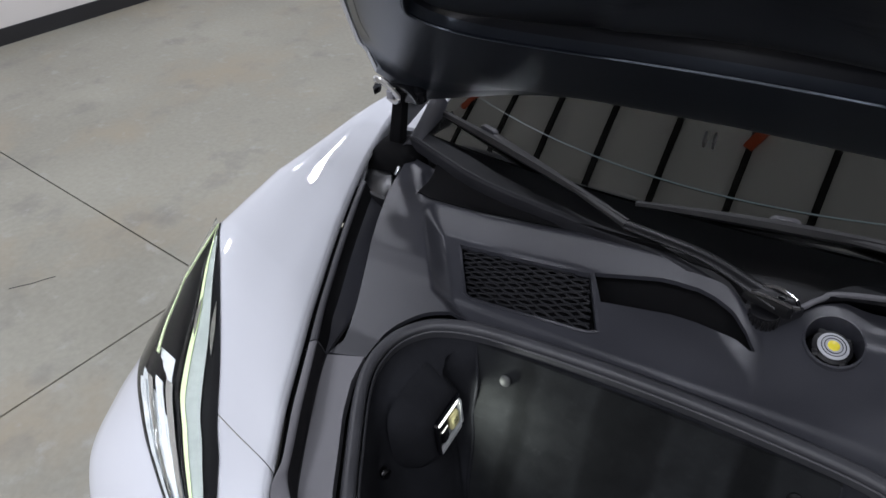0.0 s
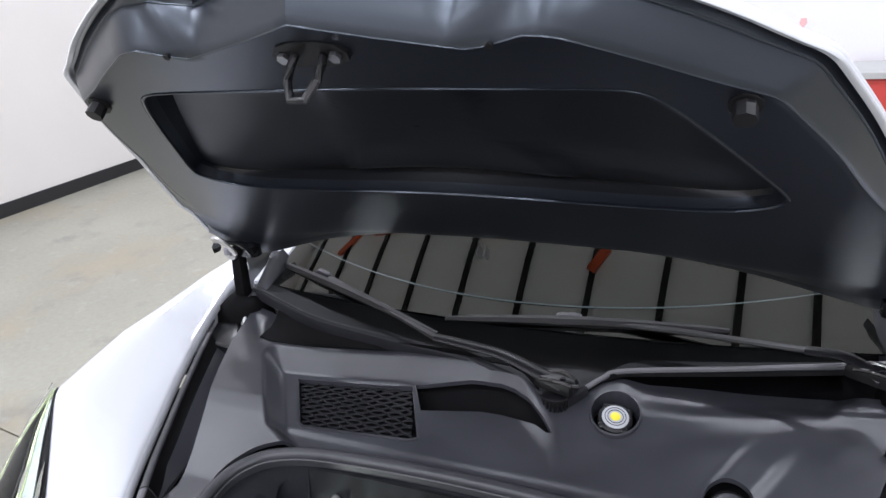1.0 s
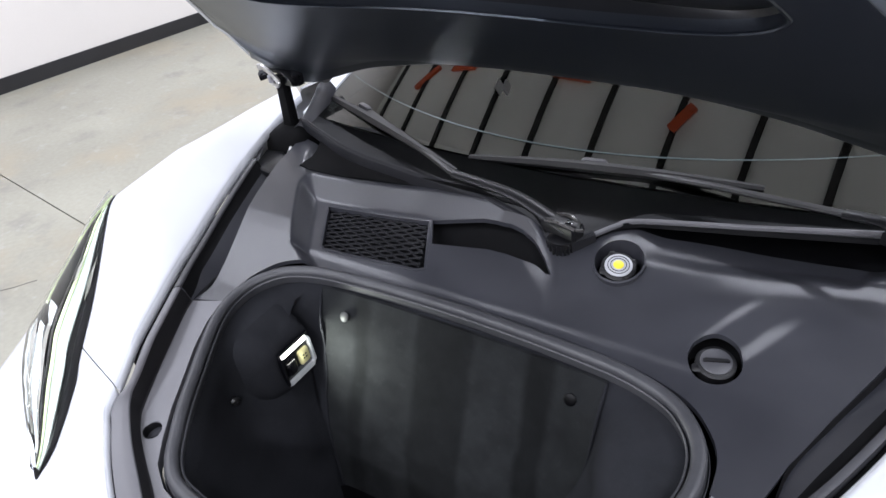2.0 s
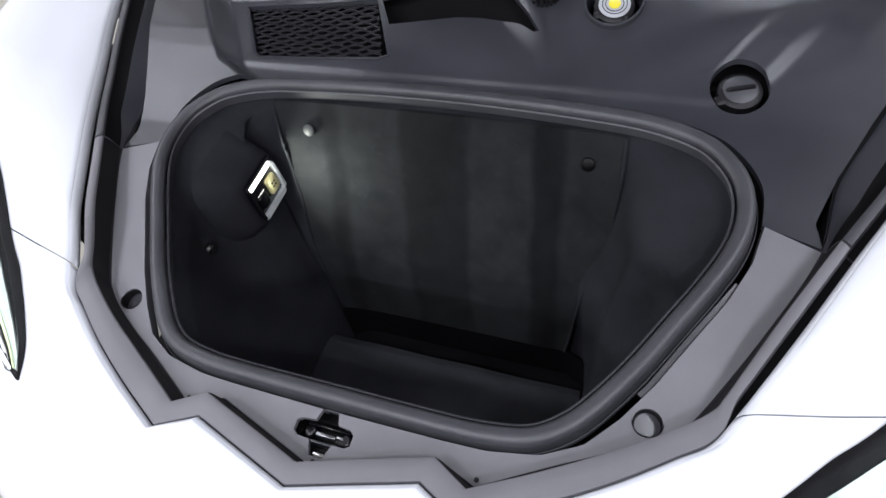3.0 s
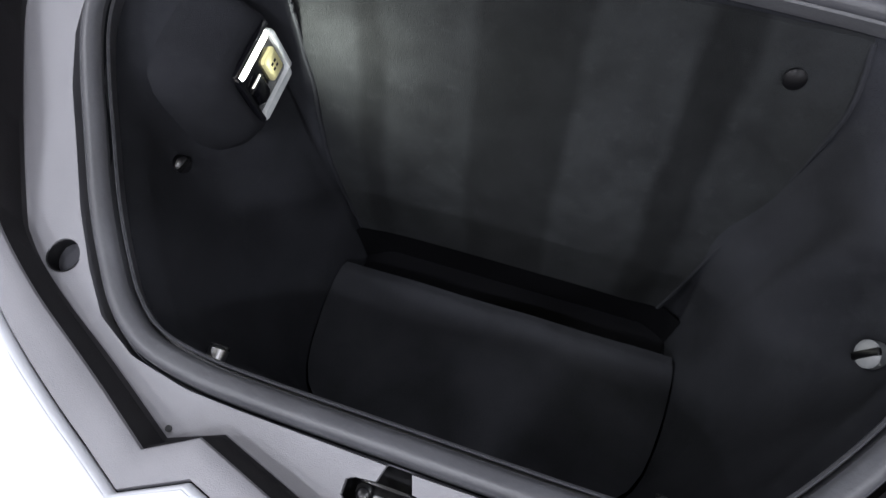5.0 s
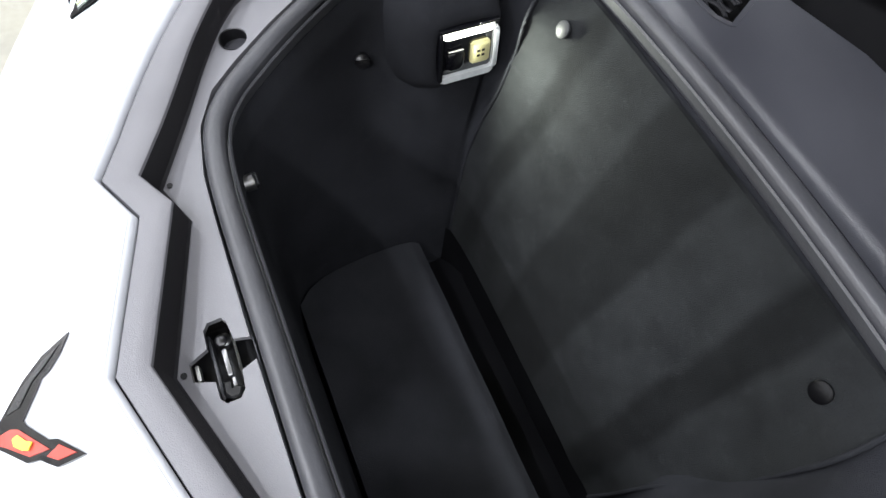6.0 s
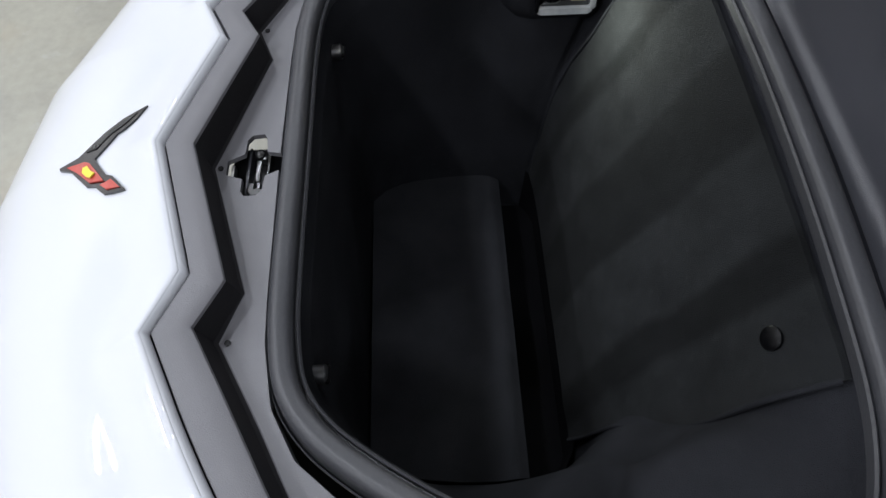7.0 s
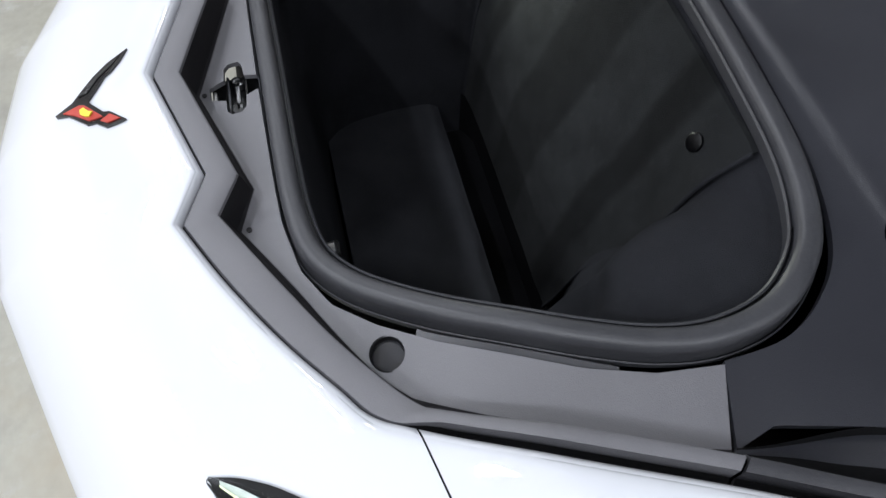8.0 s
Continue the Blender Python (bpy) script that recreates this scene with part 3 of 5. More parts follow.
for sx in (1, -1):
    wheel((sx * .82, .72, .345), sx)
    wheel((sx * .82, 3.44, .345), sx)
    bm = bmesh.new()
    tube(bm, [(sx * .72, .72, .345), (sx * .3, .72, .345)], .04)
    part("axle", bm, DARK, car)

# ---------------------------------------------------------------- headlamps
LAMP_IN = [(9.95, .83), (9.2, .655), (8.7, .56), (8.0, .44), (7.4, .36), (6.6, .29), (5.9, .25), (5.0, .25), (4.3, .30), (3.85, .37), (3.55, .455)]
LAMP_OUT = [(9.95, .84), (9.3, .845), (8.7, .86), (8.1, .89), (7.5, .935), (6.9, .93), (6.3, .82), (5.6, .665), (5.0, .56), (4.2, .50), (3.55, .465)]


def lamp_sheet(a0, a1, lift, sgn, n=9, u_from=0.0, u_to=1.0):
    """A strip of the headlamp between the fractions a0 and a1 of its width."""
    lo = curve([(*p, 0) for p in LAMP_IN], 5)
    hi = curve([(*p, 0) for p in LAMP_OUT], 5)
    k0, k1 = int(u_from * (len(lo) - 1)), int(u_to * (len(lo) - 1))
    rows = []
    for k in range(k0, k1 + 1):
        f = (k - k0) / max(k1 - k0, 1)
        b0, b1 = (a0(f), a1(f)) if callable(a0) else (a0, a1)
        row = []
        for j in range(n + 1):
            w = lerp(b0, b1, j / n)
            p = body(sgn * lerp(lo[k].x, hi[k].x, w), lerp(lo[k].y, hi[k].y, w))
            l = lift(w, f) if callable(lift) else lift
            row.append(p + Vector((0, 0, l)))
        rows.append(row)
    return rows


for sgn in (-1, 1):
    lamp = part("headlight", slab(lamp_sheet(0, 1, .0035, sgn, 14), (0, 0, -.006)), LAMPBLACK, car, "swept headlight behind a clear lens", 60)
    part("light_guide", slab(lamp_sheet(lambda f: lerp(.19, .13, f), lambda f: lerp(.37, .265, f), .007, sgn, 4, .06, .97), (0, 0, -.004)), TRANSLUCENT, lamp, "grey frosted light guide")
    part("light_bar", slab(lamp_sheet(lambda f: lerp(.37, .265, f), lambda f: lerp(.42, .315, f), .010, sgn, 3, .03, .97), (0, 0, -.004)), LIGHTBAR, lamp, "pale green light bar")
    part("light_bar", slab(lamp_sheet(lambda f: lerp(.60, .84, f), lambda f: lerp(.70, .875, f), .011, sgn, 4, .02, .24), (0, 0, -.004)), LIGHTBAR, lamp, "pale green light bar along the outer edge")
    part("light_bar", slab(lamp_sheet(lambda f: lerp(.86, .70, f), lambda f: lerp(.89, .735, f), .012, sgn, 3, .22, .47), (0, 0, -.004)), LIGHTBAR, lamp, "thin pale light bar")
    part("inner_edge", slab(lamp_sheet(lambda f: .06 + .05 * f, lambda f: .06 + .05 * f + .06 * math.sin(math.pi * f) + .005, .007, sgn, 3, .24, .36), (0, 0, -.005)), CHROME, lamp, "chrome facet")
    part("guide_facet", slab(lamp_sheet(lambda f: .345, lambda f: .345 + .05 * math.sin(math.pi * f) + .004, .012, sgn, 3, .26, .36), (0, 0, -.005)), CHROME, lamp, "chrome facet")
    part("divider", slab(lamp_sheet(lambda f: lerp(.435, .325, f), lambda f: lerp(.475, .365, f), .012, sgn, 2, .10, .95), (0, 0, -.01)), GLOSS, lamp)
    bowl = lambda f: lerp(.50, .375, f)
    part("reflector_bowl", slab(lamp_sheet(bowl, lambda f: lerp(.86, .93, f), lambda w, f: .0045 + .002 * math.sin(f * 9 + w * 5), sgn, 8, .45, .97), (0, 0, -.003)), LAMPBODY, lamp, "bright silver reflector bowl", 40)
    for k, (a, b) in enumerate(((.41, .50), (.53, .62), (.66, .73), (.77, .87))):
        part("reflector", slab(lamp_sheet(lambda f: lerp(a + .05, a, f), lambda f: lerp(b + .05, b, f), lambda w, f: .007 + .004 * math.sin(f * (7 + 2 * k) + k) ** 2 + .003 * math.sin(math.pi * 6 * w), sgn, 6, .50 + .02 * k, .95 - .03 * k), (0, 0, -.004)), LAMPBODY if k % 2 else CHROME, lamp, "silver reflector", 30)
    ln = part("lens", slab(lamp_sheet(.07, .97, lambda w, f: .011 + .014 * math.sin(math.pi * (w - .07) / .90), sgn, 14, 0.03, .98), (0, 0, -.003)), CLEAR, lamp, "clear lens", 60)
    ln.visible_shadow = False

# ---------------------------------------------------------------- plastic round the luggage bay
SEAL_OUT = [(0, .076), (.163, .076), (.225, .079), (.29, .090), (.338, .116), (.372, .158), (.407, .212), (.443, .278), (.477, .338), (.501, .398), (.510, .455),
            (.503, .512), (.477, .558), (.432, .595), (.35, .620), (.24, .631), (.12, .637), (0, .639)]
SEAL_MID = [(0, .093), (.15, .093), (.22, .096), (.276, .107), (.316, .134), (.348, .174), (.382, .226), (.418, .290), (.451, .350), (.476, .405), (.486, .455),
            (.479, .506), (.455, .546), (.414, .578), (.34, .601), (.24, .611), (.12, .617), (0, .619)]
SEAL_OUT = [(x + .004 * smooth(.30, .40, x), y) for x, y in SEAL_OUT]
SEAL_MID = [(x + .004 * smooth(.28, .38, x), y) for x, y in SEAL_MID]
RING = [Vector((p.x, p.y, z_trim(p.y))) for p in curve([(*p, 0) for p in mirrored(SEAL_MID)], 5, True)]


def front_fraction(points, t):
    """The point at fraction t of a polyline by its length."""
    d = [0.0]
    for a, b in zip(points, points[1:]):
        d.append(d[-1] + (Vector(b) - Vector(a)).length)
    s = t * d[-1]
    for i in range(len(d) - 1):
        if s <= d[i + 1] + 1e-9:
            f = (s - d[i]) / max(d[i + 1] - d[i], 1e-9)
            return Vector(points[i]).lerp(Vector(points[i + 1]), f)
    return Vector(points[-1])


def ring_front(u):
    """The seal's outer edge opposite the surround's u."""
    half = [(*p, 0) for p in SEAL_OUT[:11]]
    t = table(((0, 0), (1, .22), (2, .29), (3, .40), (4, .50), (5, .58), (6, .64), (7, .69), (8, .84), (9, 1.0)), abs(u))
    p = front_fraction(half, t)
    return (p.x if u >= 0 else -p.x), p.y


def surround_rows(u0, u1, step=8):
    k = int((u1 - u0) * step)
    us = sorted({round(u0 + (u1 - u0) * i / k, 5) for i in range(k + 1)} | {float(i) for i in range(math.ceil(u0), math.floor(u1) + 1)})
    return us


def rail_section(u):
    """Ledge, dark wall and inner edge of the plastic at u, from the paint inwards."""
    x, y = outline(EDGE, u)
    bx, by = outline(BAND, u)
    ix, iy = outline(INNER, u)
    e, b, i = Vector((x, y, 0)), Vector((bx, by, 0)), Vector((ix, iy, 0))
    ze, zi = z_edge(x, y) - .012, z_trim(iy)
    wing = smooth(9.0, 9.8, abs(u))
    gap = lerp(.035, .42, smooth(6.7, 7.2, abs(u)))
    sink = .008 * wing
    deep_gap = .014 * smooth(6.9, 7.3, abs(u))
    pts = [Vector((*e.lerp(b, f).xy, ze + h)) for f, h in ((-.04, -.017 - deep_gap), (0, -.006 - deep_gap), (gap, -.0065 - deep_gap), (gap + .05, 0), (lerp(gap, 1, .5), .001), (.90, 0), (.97, -.0015), (1.0, -.005))]
    pts.append(Vector((*b.lerp(i, lerp(.25, .10, wing)).xy, ze - .014)))
    pts.append(Vector((*b.lerp(i, lerp(.60, .30, wing)).xy, lerp(zi + .004, lerp(zi, ze, .40), wing))))
    pts += [Vector((*b.lerp(i, .90).xy, zi - sink + .001)), Vector((i.x, i.y, zi))]
    return pts


rows = []
for u in surround_rows(-9.0, 9.0):
    pts = rail_section(u)
    rx, ry = ring_front(u)
    i = pts[-1]
    for f in (.06, .2, .4, .6, .8, .9, .97, 1.0):
        x, y = lerp(i.x, rx, f), lerp(i.y, ry, f)
        pts.append(Vector((x, y, z_trim(y) - (.016 if f == 1.0 else 0))))
    rows.append(pts)
# slit beside the paint and groove wall: their shade is put into the colour
surround = part("bay_surround", slab(rows, (0, 0, -.007), mat=lambda j: 1 if j < 2 else (2 if j in (7, 8, 9) else 0)), [TRIM, MATT_BLACK, GROOVE_SHADE], car, "dark grey plastic surround with a zigzag front", 35)
cross = [(-.012, .078), (.010, .078), (.017, .058), (.036, .056), (.043, .050), (.043, .036), (.036, .031), (.018, .031), (.010, .011), (-.010, .011), (-.018, .031), (-.038, .032), (-.045, .038), (-.045, .052), (-.038, .056), (-.018, .058)]
cut(surround, prism(bmesh.new(), cross[::-1], .55, .80))
for s in (1, -1):
    cut(surround, prism(bmesh.new(), circle(.0185, 28, (s * .410, .162), .95), .55, .80))
    bm = bmesh.new()
    disc(bm, (0, 0, 0), .0190, .012, 28, .002, Matrix.Translation((s * .409, .163, .6625)) @ Vector((s * .226, -.13, .965)).to_track_quat("Z", "Y").to_matrix().to_4x4())
    hole = part("stop_cup", bm, STOP, car, "round smooth rubber stop in its hole", 20)
    bm = bmesh.new()
    rows = [[Vector((s * .410 + r * math.cos(a), .162 + r * .95 * math.sin(a), z)) for r, z in ((.0183, .680), (.0195, .681), (.0195, .645), (.0183, .645))] for a in (2 * math.pi * i / 28 for i in range(28))]
    quads(bm, rows, close_u=True, close_v=True)
    part("stop_collar", bm, DARK, hole)
for x, y in ((0, .004), (.221, .040), (-.224, .039)):
    bm = bmesh.new()
    disc(bm, (x, y, z_trim(y) + .0008), .0033, .0016, 12)
    part("push_pin", bm, DARK, car)

# rails along the wings, behind the joint
for s in (1, -1):
    rows = []
    for u in surround_rows(9.03, 12.85):
        rows.append(rail_section(u * s))
    # slit and wall of the rail are coloured black for the shade in them
    part("wing_rail", slab(rows, (0, 0, -.008), mat=lambda j: (1, 1, 0, 0, 0, 0, 0, 1, 1, 2, 1)[j]), [RAIL, MATT_BLACK, COWL], car, "dark plastic rail along the wing", 35)

# ---------------------------------------------------------------- latch
latch = bmesh.new()
box(latch, (0, .045, .632), (.10, .075, .006), .004)
latch = part("latch", latch, DARK, car, "black hood latch with bright steel claws")
for y, w in ((.033, .072), (.056, .066)):
    bm = bmesh.new()
    box(bm, (-.002, y, .643), (w, .003, .016), .001)
    part("claw_plate", bm, COWL if y < .05 else GLOSS, latch)
bm = bmesh.new()
box(bm, (-.004, .0445, .6485), (.030, .005, .005), .001)
box(bm, (.020, .0465, .6470), (.014, .004, .008), .001)
part("claw", bm, RIM, latch)
bm = bmesh.new()
prism(bm, [(.016, .036), (.030, .034), (.037, .040), (.036, .050), (.028, .054), (.024, .048), (.028, .044), (.024, .041), (.017, .043)], .641, .656, .002)
part("claw", bm, SATIN, latch)
bm = bmesh.new()
prism(bm, circle(.0065, 12, (-.029, .044)), .636, .653, .002)
part("claw", bm, SATIN, latch)
bm = bmesh.new()
box(bm, (-.030, .047, .644), (.014, .012, .014), .004)
part("spring", bm, RIM, latch)
bm = bmesh.new()
box(bm, (.0, .0165, .652), (.017, .004, .010), .001)
part("catch_tab", bm, STEEL, latch)

# ---------------------------------------------------------------- seal and luggage bay
PROFILE = [(.018, -.016), (.018, -.008), (.0168, -.007), (.0150, -.014), (.0134, .000), (.0128, .010), (.0100, .0160), (.0045, .0190), (-.0010, .0188), (-.0075, .0165), (-.0112, .0115),
           (-.0116, -.003), (-.0142, -.003), (-.0148, .0068), (-.0164, .0082), (-.0182, .0058), (-.0176, .0010), (-.0150, -.012)]
PROFILE = PROFILE[:4] + [(p.x, p.y) for p in curve([(a, b, 0) for a, b in PROFILE[4:11]], 3)] + PROFILE[11:]
bm = bmesh.new()
sweep(bm, RING, PROFILE)
seal = part("rubber_seal", bm, RUBBER, car, "thick dark rubber seal round the luggage bay", 30)

RIMS = [(0, .105), (.145, .105), (.215, .108), (.266, .119), (.304, .144), (.336, .182), (.369, .232), (.404, .296), (.437, .355), (.461, .409), (.471, .455),
        (.465, .499), (.442, .535), (.404, .564), (.335, .586), (.24, .596), (.12, .602), (0, .604)]
RIMS = [(lerp(a[0], b[0], .62), lerp(a[1], b[1], .62)) for a, b in zip(SEAL_MID, RIMS)]
HIGHS = [(0, .108), (.14, .108), (.208, .111), (.258, .121), (.296, .146), (.328, .184), (.361, .234), (.396, .296), (.420, .348), (.424, .385), (.402, .408),
         (.376, .425), (.356, .448), (.342, .482), (.318, .540), (.24, .580), (.12, .578), (0, .580)]
MIDS = [(0, .112), (.13, .112), (.20, .114), (.25, .122), (.290, .146), (.322, .186), (.354, .236), (.400, .290), (.424, .335), (.414, .378), (.372, .406),
        (.343, .425), (.338, .455), (.313, .490), (.298, .519), (.24, .543), (.12, .542), (0, .543)]
LOWS = [(0, .120), (.13, .120), (.19, .122), (.24, .130), (.275, .150), (.300, .186), (.322, .230), (.336, .272), (.340, .310), (.334, .345), (.322, .372),
        (.312, .398), (.306, .420), (.283, .444), (.263, .463), (.22, .476), (.12, .480), (0, .481)]
FLOORS = [(0, .128), (.12, .128), (.18, .129), (.225, .133), (.255, .148), (.272, .178), (.280, .214), (.285, .245), (.287, .280), (.288, .310), (.288, .335),
          (.287, .370), (.284, .405), (.277, .430), (.262, .446), (.19, .452), (.10, .454), (0, .454)]


# the corner beside the light unit falls back behind the rear board
POCKET_L = {13: (.302, .446), 14: (.290, .464)}
POCKET_H = {12: (.360, .448), 13: (.354, .482), 14: (.378, .532), 15: (.24, .580)}
POCKET_M = {7: (.385, .290), 8: (.402, .335), 9: (.392, .375), 10: (.360, .402), 13: (.336, .490), 14: (.352, .518), 15: (.24, .543)}


def bay_ring(points, z, pocket=None):
    left = [pocket.get(i, p) if pocket else p for i, p in enumerate(points)]
    loop = [tuple(p) for p in points] + [(-p[0], p[1]) for p in reversed(left) if abs(p[0]) > 1e-6]
    return [Vector((p.x, p.y, z if not callable(z) else z(p.y))) for p in curve([(*p, 0) for p in loop], 8, True)]


levels = [bay_ring(RIMS, lambda y: z_trim(y) + .006), bay_ring(RIMS, lambda y: z_trim(y) - .012), bay_ring(HIGHS, lambda y: z_trim(y) - .045, POCKET_H), bay_ring(MIDS, .600, POCKET_M), bay_ring(LOWS, .445, POCKET_L), bay_ring(FLOORS, .235), bay_ring(FLOORS, .140)]
rows = [levels[0]]
for a, b, n in ((0, 1, 2), (1, 2, 6), (2, 3, 12), (3, 4, 16), (4, 5, 16), (5, 6, 2)):
    for k in range(1, n + 1):
        t = k / n
        if a in (1, 2, 3, 4):
            p0, p3 = (levels[a - 1] if a > 1 else levels[1]), (levels[b + 1] if b < 5 else levels[5])
            rows.append([.5 * ((2 * q1) + (q2 - q0) * t + (2 * q0 - 5 * q1 + 4 * q2 - q3) * t * t + (3 * q1 - q0 - 3 * q2 + q3) * t ** 3) for q0, q1, q2, q3 in zip(p0, levels[a], levels[b], p3)])
        else:
            rows.append([q.lerp(r, t) for q, r in zip(levels[a], levels[b])])
bm = bmesh.new()
inside = quads(bm, [[Vector(p) for p in r] for r in rows], close_v=True)
outside = quads(bm, [[Vector((p.x * 1.015, .33 + (p.y - .33) * 1.02, p.z - .006)) for p in r] for r in rows], close_v=True)
n = len(inside[0])
for k in range(n):
    bm.faces.new((inside[0][k], inside[0][(k + 1) % n], outside[0][(k + 1) % n], outside[0][k]))
bm.faces.new(inside[-1])
bm.faces.new(outside[-1])
tub = part("luggage_tub", bm, CARPET, car, "black felt-lined luggage tub", 30)
mat_rows = []
for y in (.136, .16, .19, .22, .25, .28, .31, .335, .350, .358, .364, .369, .373, .376, .378):
    wide = table(((.13, .226), (.15, .252), (.178, .269), (.214, .278), (.28, .285), (.335, .286), (.378, .281)), y)
    mat_rows.append([(x * wide, y, .243 + .002 * math.sin(x * 9) - .012 * smooth(.350, .380, y) ** 2) for x in (k / 8 - 1 for k in range(17))])
part("floor_mat", slab(mat_rows, (0, 0, -.101)), PADFELT, tub, "thick black felt floor pad")
# added black lining of the trench: its shade is put into the colour
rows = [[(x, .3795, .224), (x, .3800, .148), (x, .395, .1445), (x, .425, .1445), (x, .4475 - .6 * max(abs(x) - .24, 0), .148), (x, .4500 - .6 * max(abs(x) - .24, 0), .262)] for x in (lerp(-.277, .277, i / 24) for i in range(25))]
part("gap_shade_sheet", slab(rows, (0, 0, -.003)), GAP_SHADE, tub, "added black sheet for the shade between the floor pad and the rear board", 30)


def rail_fold(points, r, name):
    bm = bmesh.new()
    tube(bm, curve(points, 6), r, 8)
    return part(name, bm, CARPET, tub)


# folds in the lining where the side pieces meet the rear piece
rail_fold([(.311, .583, .742), (.313, .534, .702), (.304, .514, .600), (.285, .487, .52), (.264, .463, .445), (.249, .447, .34), (.237, .436, .275)], .003, "lining_seam")
rail_fold([(-.330, .576, .742), (-.305, .530, .702), (-.313, .529, .625), (-.311, .520, .600), (-.300, .502, .566), (-.292, .476, .52), (-.288, .456, .445), (-.276, .4415, .34), (-.265, .4315, .275)], .003, "lining_seam")

# rear piece of the lining, a felt-covered board that stands proud of the tub
SIDES = ((.272, .264, .439, .446), (.34, .274, .450, .456), (.445, .291, .465, .475), (.52, .312, .486, .506), (.60, .331, .513, .543), (.702, .340, .531, .580), (.722, .339, .555, .590), (.745, .338, .584, .598))
# its edge beside the light unit stands further in: height, half width, depth
LAMP_SIDE = ((.272, .264, .439), (.34, .274, .449), (.445, .287, .464), (.52, .291, .484), (.566, .299, .510), (.60, .310, .528), (.625, .312, .537), (.702, .304, .538), (.722, .312, .558), (.745, .331, .584))
rows = []
for i in range(41):
    z = lerp(.272, .745, i / 40)
    w, ys, yc = (float(np.interp(z, [q[0] for q in SIDES], [q[c] for q in SIDES])) for c in (1, 2, 3))
    wl, yl = (float(np.interp(z, [q[0] for q in LAMP_SIDE], [q[c] for q in LAMP_SIDE])) for c in (1, 2))
    row = []
    for k in range(49):
        s = k / 24 - 1
        x = s * (wl if s < 0 else w - .027)
        y = lerp(yc, yl if s < 0 else ys, abs(s) ** 5) - .008 + .0065 * smooth(.75, 1.0, s) - .0006 * math.sin(x * 19 + z * 6) * math.sin(z * 11)
        row.append((x, y, z))
    rows.append(row)
part("rear_lining", slab(rows, (0, .006, 0)), BANDED_FELT, tub, "charcoal felt rear board with upright bands")

# studs and clips
for s in (1, -1):
    bm = bmesh.new()
    disc(bm, (0, 0, 0), .0115, .005, 24, .002, Matrix.Translation((s * .257, .5535, .707)) @ pose(0, 0, 0, 62, 0, 0))
    part("stud", bm, STUD if s < 0 else LAMPBLACK, tub, "pale grey plastic stud" if s < 0 else "black plastic stud")
    for at, turn in (((.410, .336, .585) if s > 0 else (-.396, .326, .602), 75 * s), ((s * .238, .121, .612), 180)):
        m = Matrix.Translation(at) @ pose(0, 0, 0, 0, 0, -turn) @ pose(0, 0, 0, 62 if at[1] > .2 else 84, 0, 0)
        bm = bmesh.new()
        disc(bm, (0, 0, .003), .0150 if at[0] > .3 else .0105, .016, 24, .003, m)
        hook = part("bag_hook", bm, STEEL if at[1] < .2 else (HOOK if s > 0 else SATIN), tub, "round grey bag hook with a dark slot")
        bm = bmesh.new()
        box(bm, (0, 0, .0105), (.0080, .0312, .004) if at[0] > .3 else (.0218, .0050, .004), .001, m)
        part("slot", bm, LAMPBLACK, hook)

# the light unit in the side of the tub
unit_m = Matrix.Translation((-.3355, .460, .634)) @ pose(0, 0, 0, 0, 86, 0) @ pose(0, 0, 0, 0, 0, 90)


def unit_box(name, centre, size, mat, label="", bevel=.004, parent=None):
    bm = bmesh.new()
    box(bm, centre, size, bevel, unit_m)
    return part(name, bm, mat, parent or car, label)


hump = []
for grow, z in ((.0465, .002), (.049, .003), (.056, .001), (.066, -.007), (.078, -.022), (.088, -.040), (.098, -.062)):
    ring = []
    for i in range(32):
        a = 2 * math.pi * i / 32
        c, d = math.cos(a), math.sin(a)
        k = (abs(c) ** 5 + abs(d) ** 5) ** (-1 / 5)
        p = unit_m @ Vector((grow * k * c, grow * k * d, z))
        p.y = min(p.y, .5085)
        ring.append(p)
    hump.append(ring)
bm = bmesh.new()
quads(bm, hump, close_v=True)
quads(bm, [[p + Vector((-.003, 0, 0)) for p in r] for r in hump], close_v=True)
part("lamp_hump", bm, CARPET, tub, "rounded felt bulge round the light unit", 60)
unit = unit_box("bay_light_unit", (0, 0, -.012), (.092, .090, .030), GLOSS, "light and release unit in the side of the tub", .008)
unit_box("bezel", (0, -.0405, .004), (.084, .012, .010), LAMPBODY, "silver lower bezel", .003, unit)
unit_box("bezel", (.0415, -.004, .005), (.008, .070, .010), LAMPBODY, "silver side bezel", .003, unit)
unit_box("bezel", (-.0425, 0, .005), (.005, .084, .011), GLOSS, "", .002, unit)
unit_box("bezel", (0, .0440, .005), (.088, .004, .010), GLOSS, "", .0015, unit)
unit_box("lamp_lens", (0, .0345, .004), (.076, .0150, .006), BAYGLOW, "lit white lens", .003, unit)
unit_box("release_button", (.019, -.005, .006), (.029, .037, .008), PALE, "pale yellow release button", .0035, unit)
for k in range(4):
    unit_box("button_mark", (.018 + (k % 2 - .5) * .007, -.004 + (k // 2 - .5) * .008, .0102), (.0045, .0035, .0006), DARK, "", .0, unit)
unit_box("button", (-.020, -.010, .006), (.028, .034, .009), GLOSS, "black button", .008, unit)
unit_box("button_glint", (-.020, .0080, .0085), (.024, .004, .003), CHROME, "", .0012, unit)
lamp_data = bpy.data.lights.new("bay_lamp_light", "AREA")
lamp_data.shape, lamp_data.size, lamp_data.size_y, lamp_data.energy, lamp_data.color = "RECTANGLE", .07, .012, .78, (.94, 1, .85)
lamp_ob = new("bay_lamp_light", lamp_data)
lamp_data.spread = radians(120)
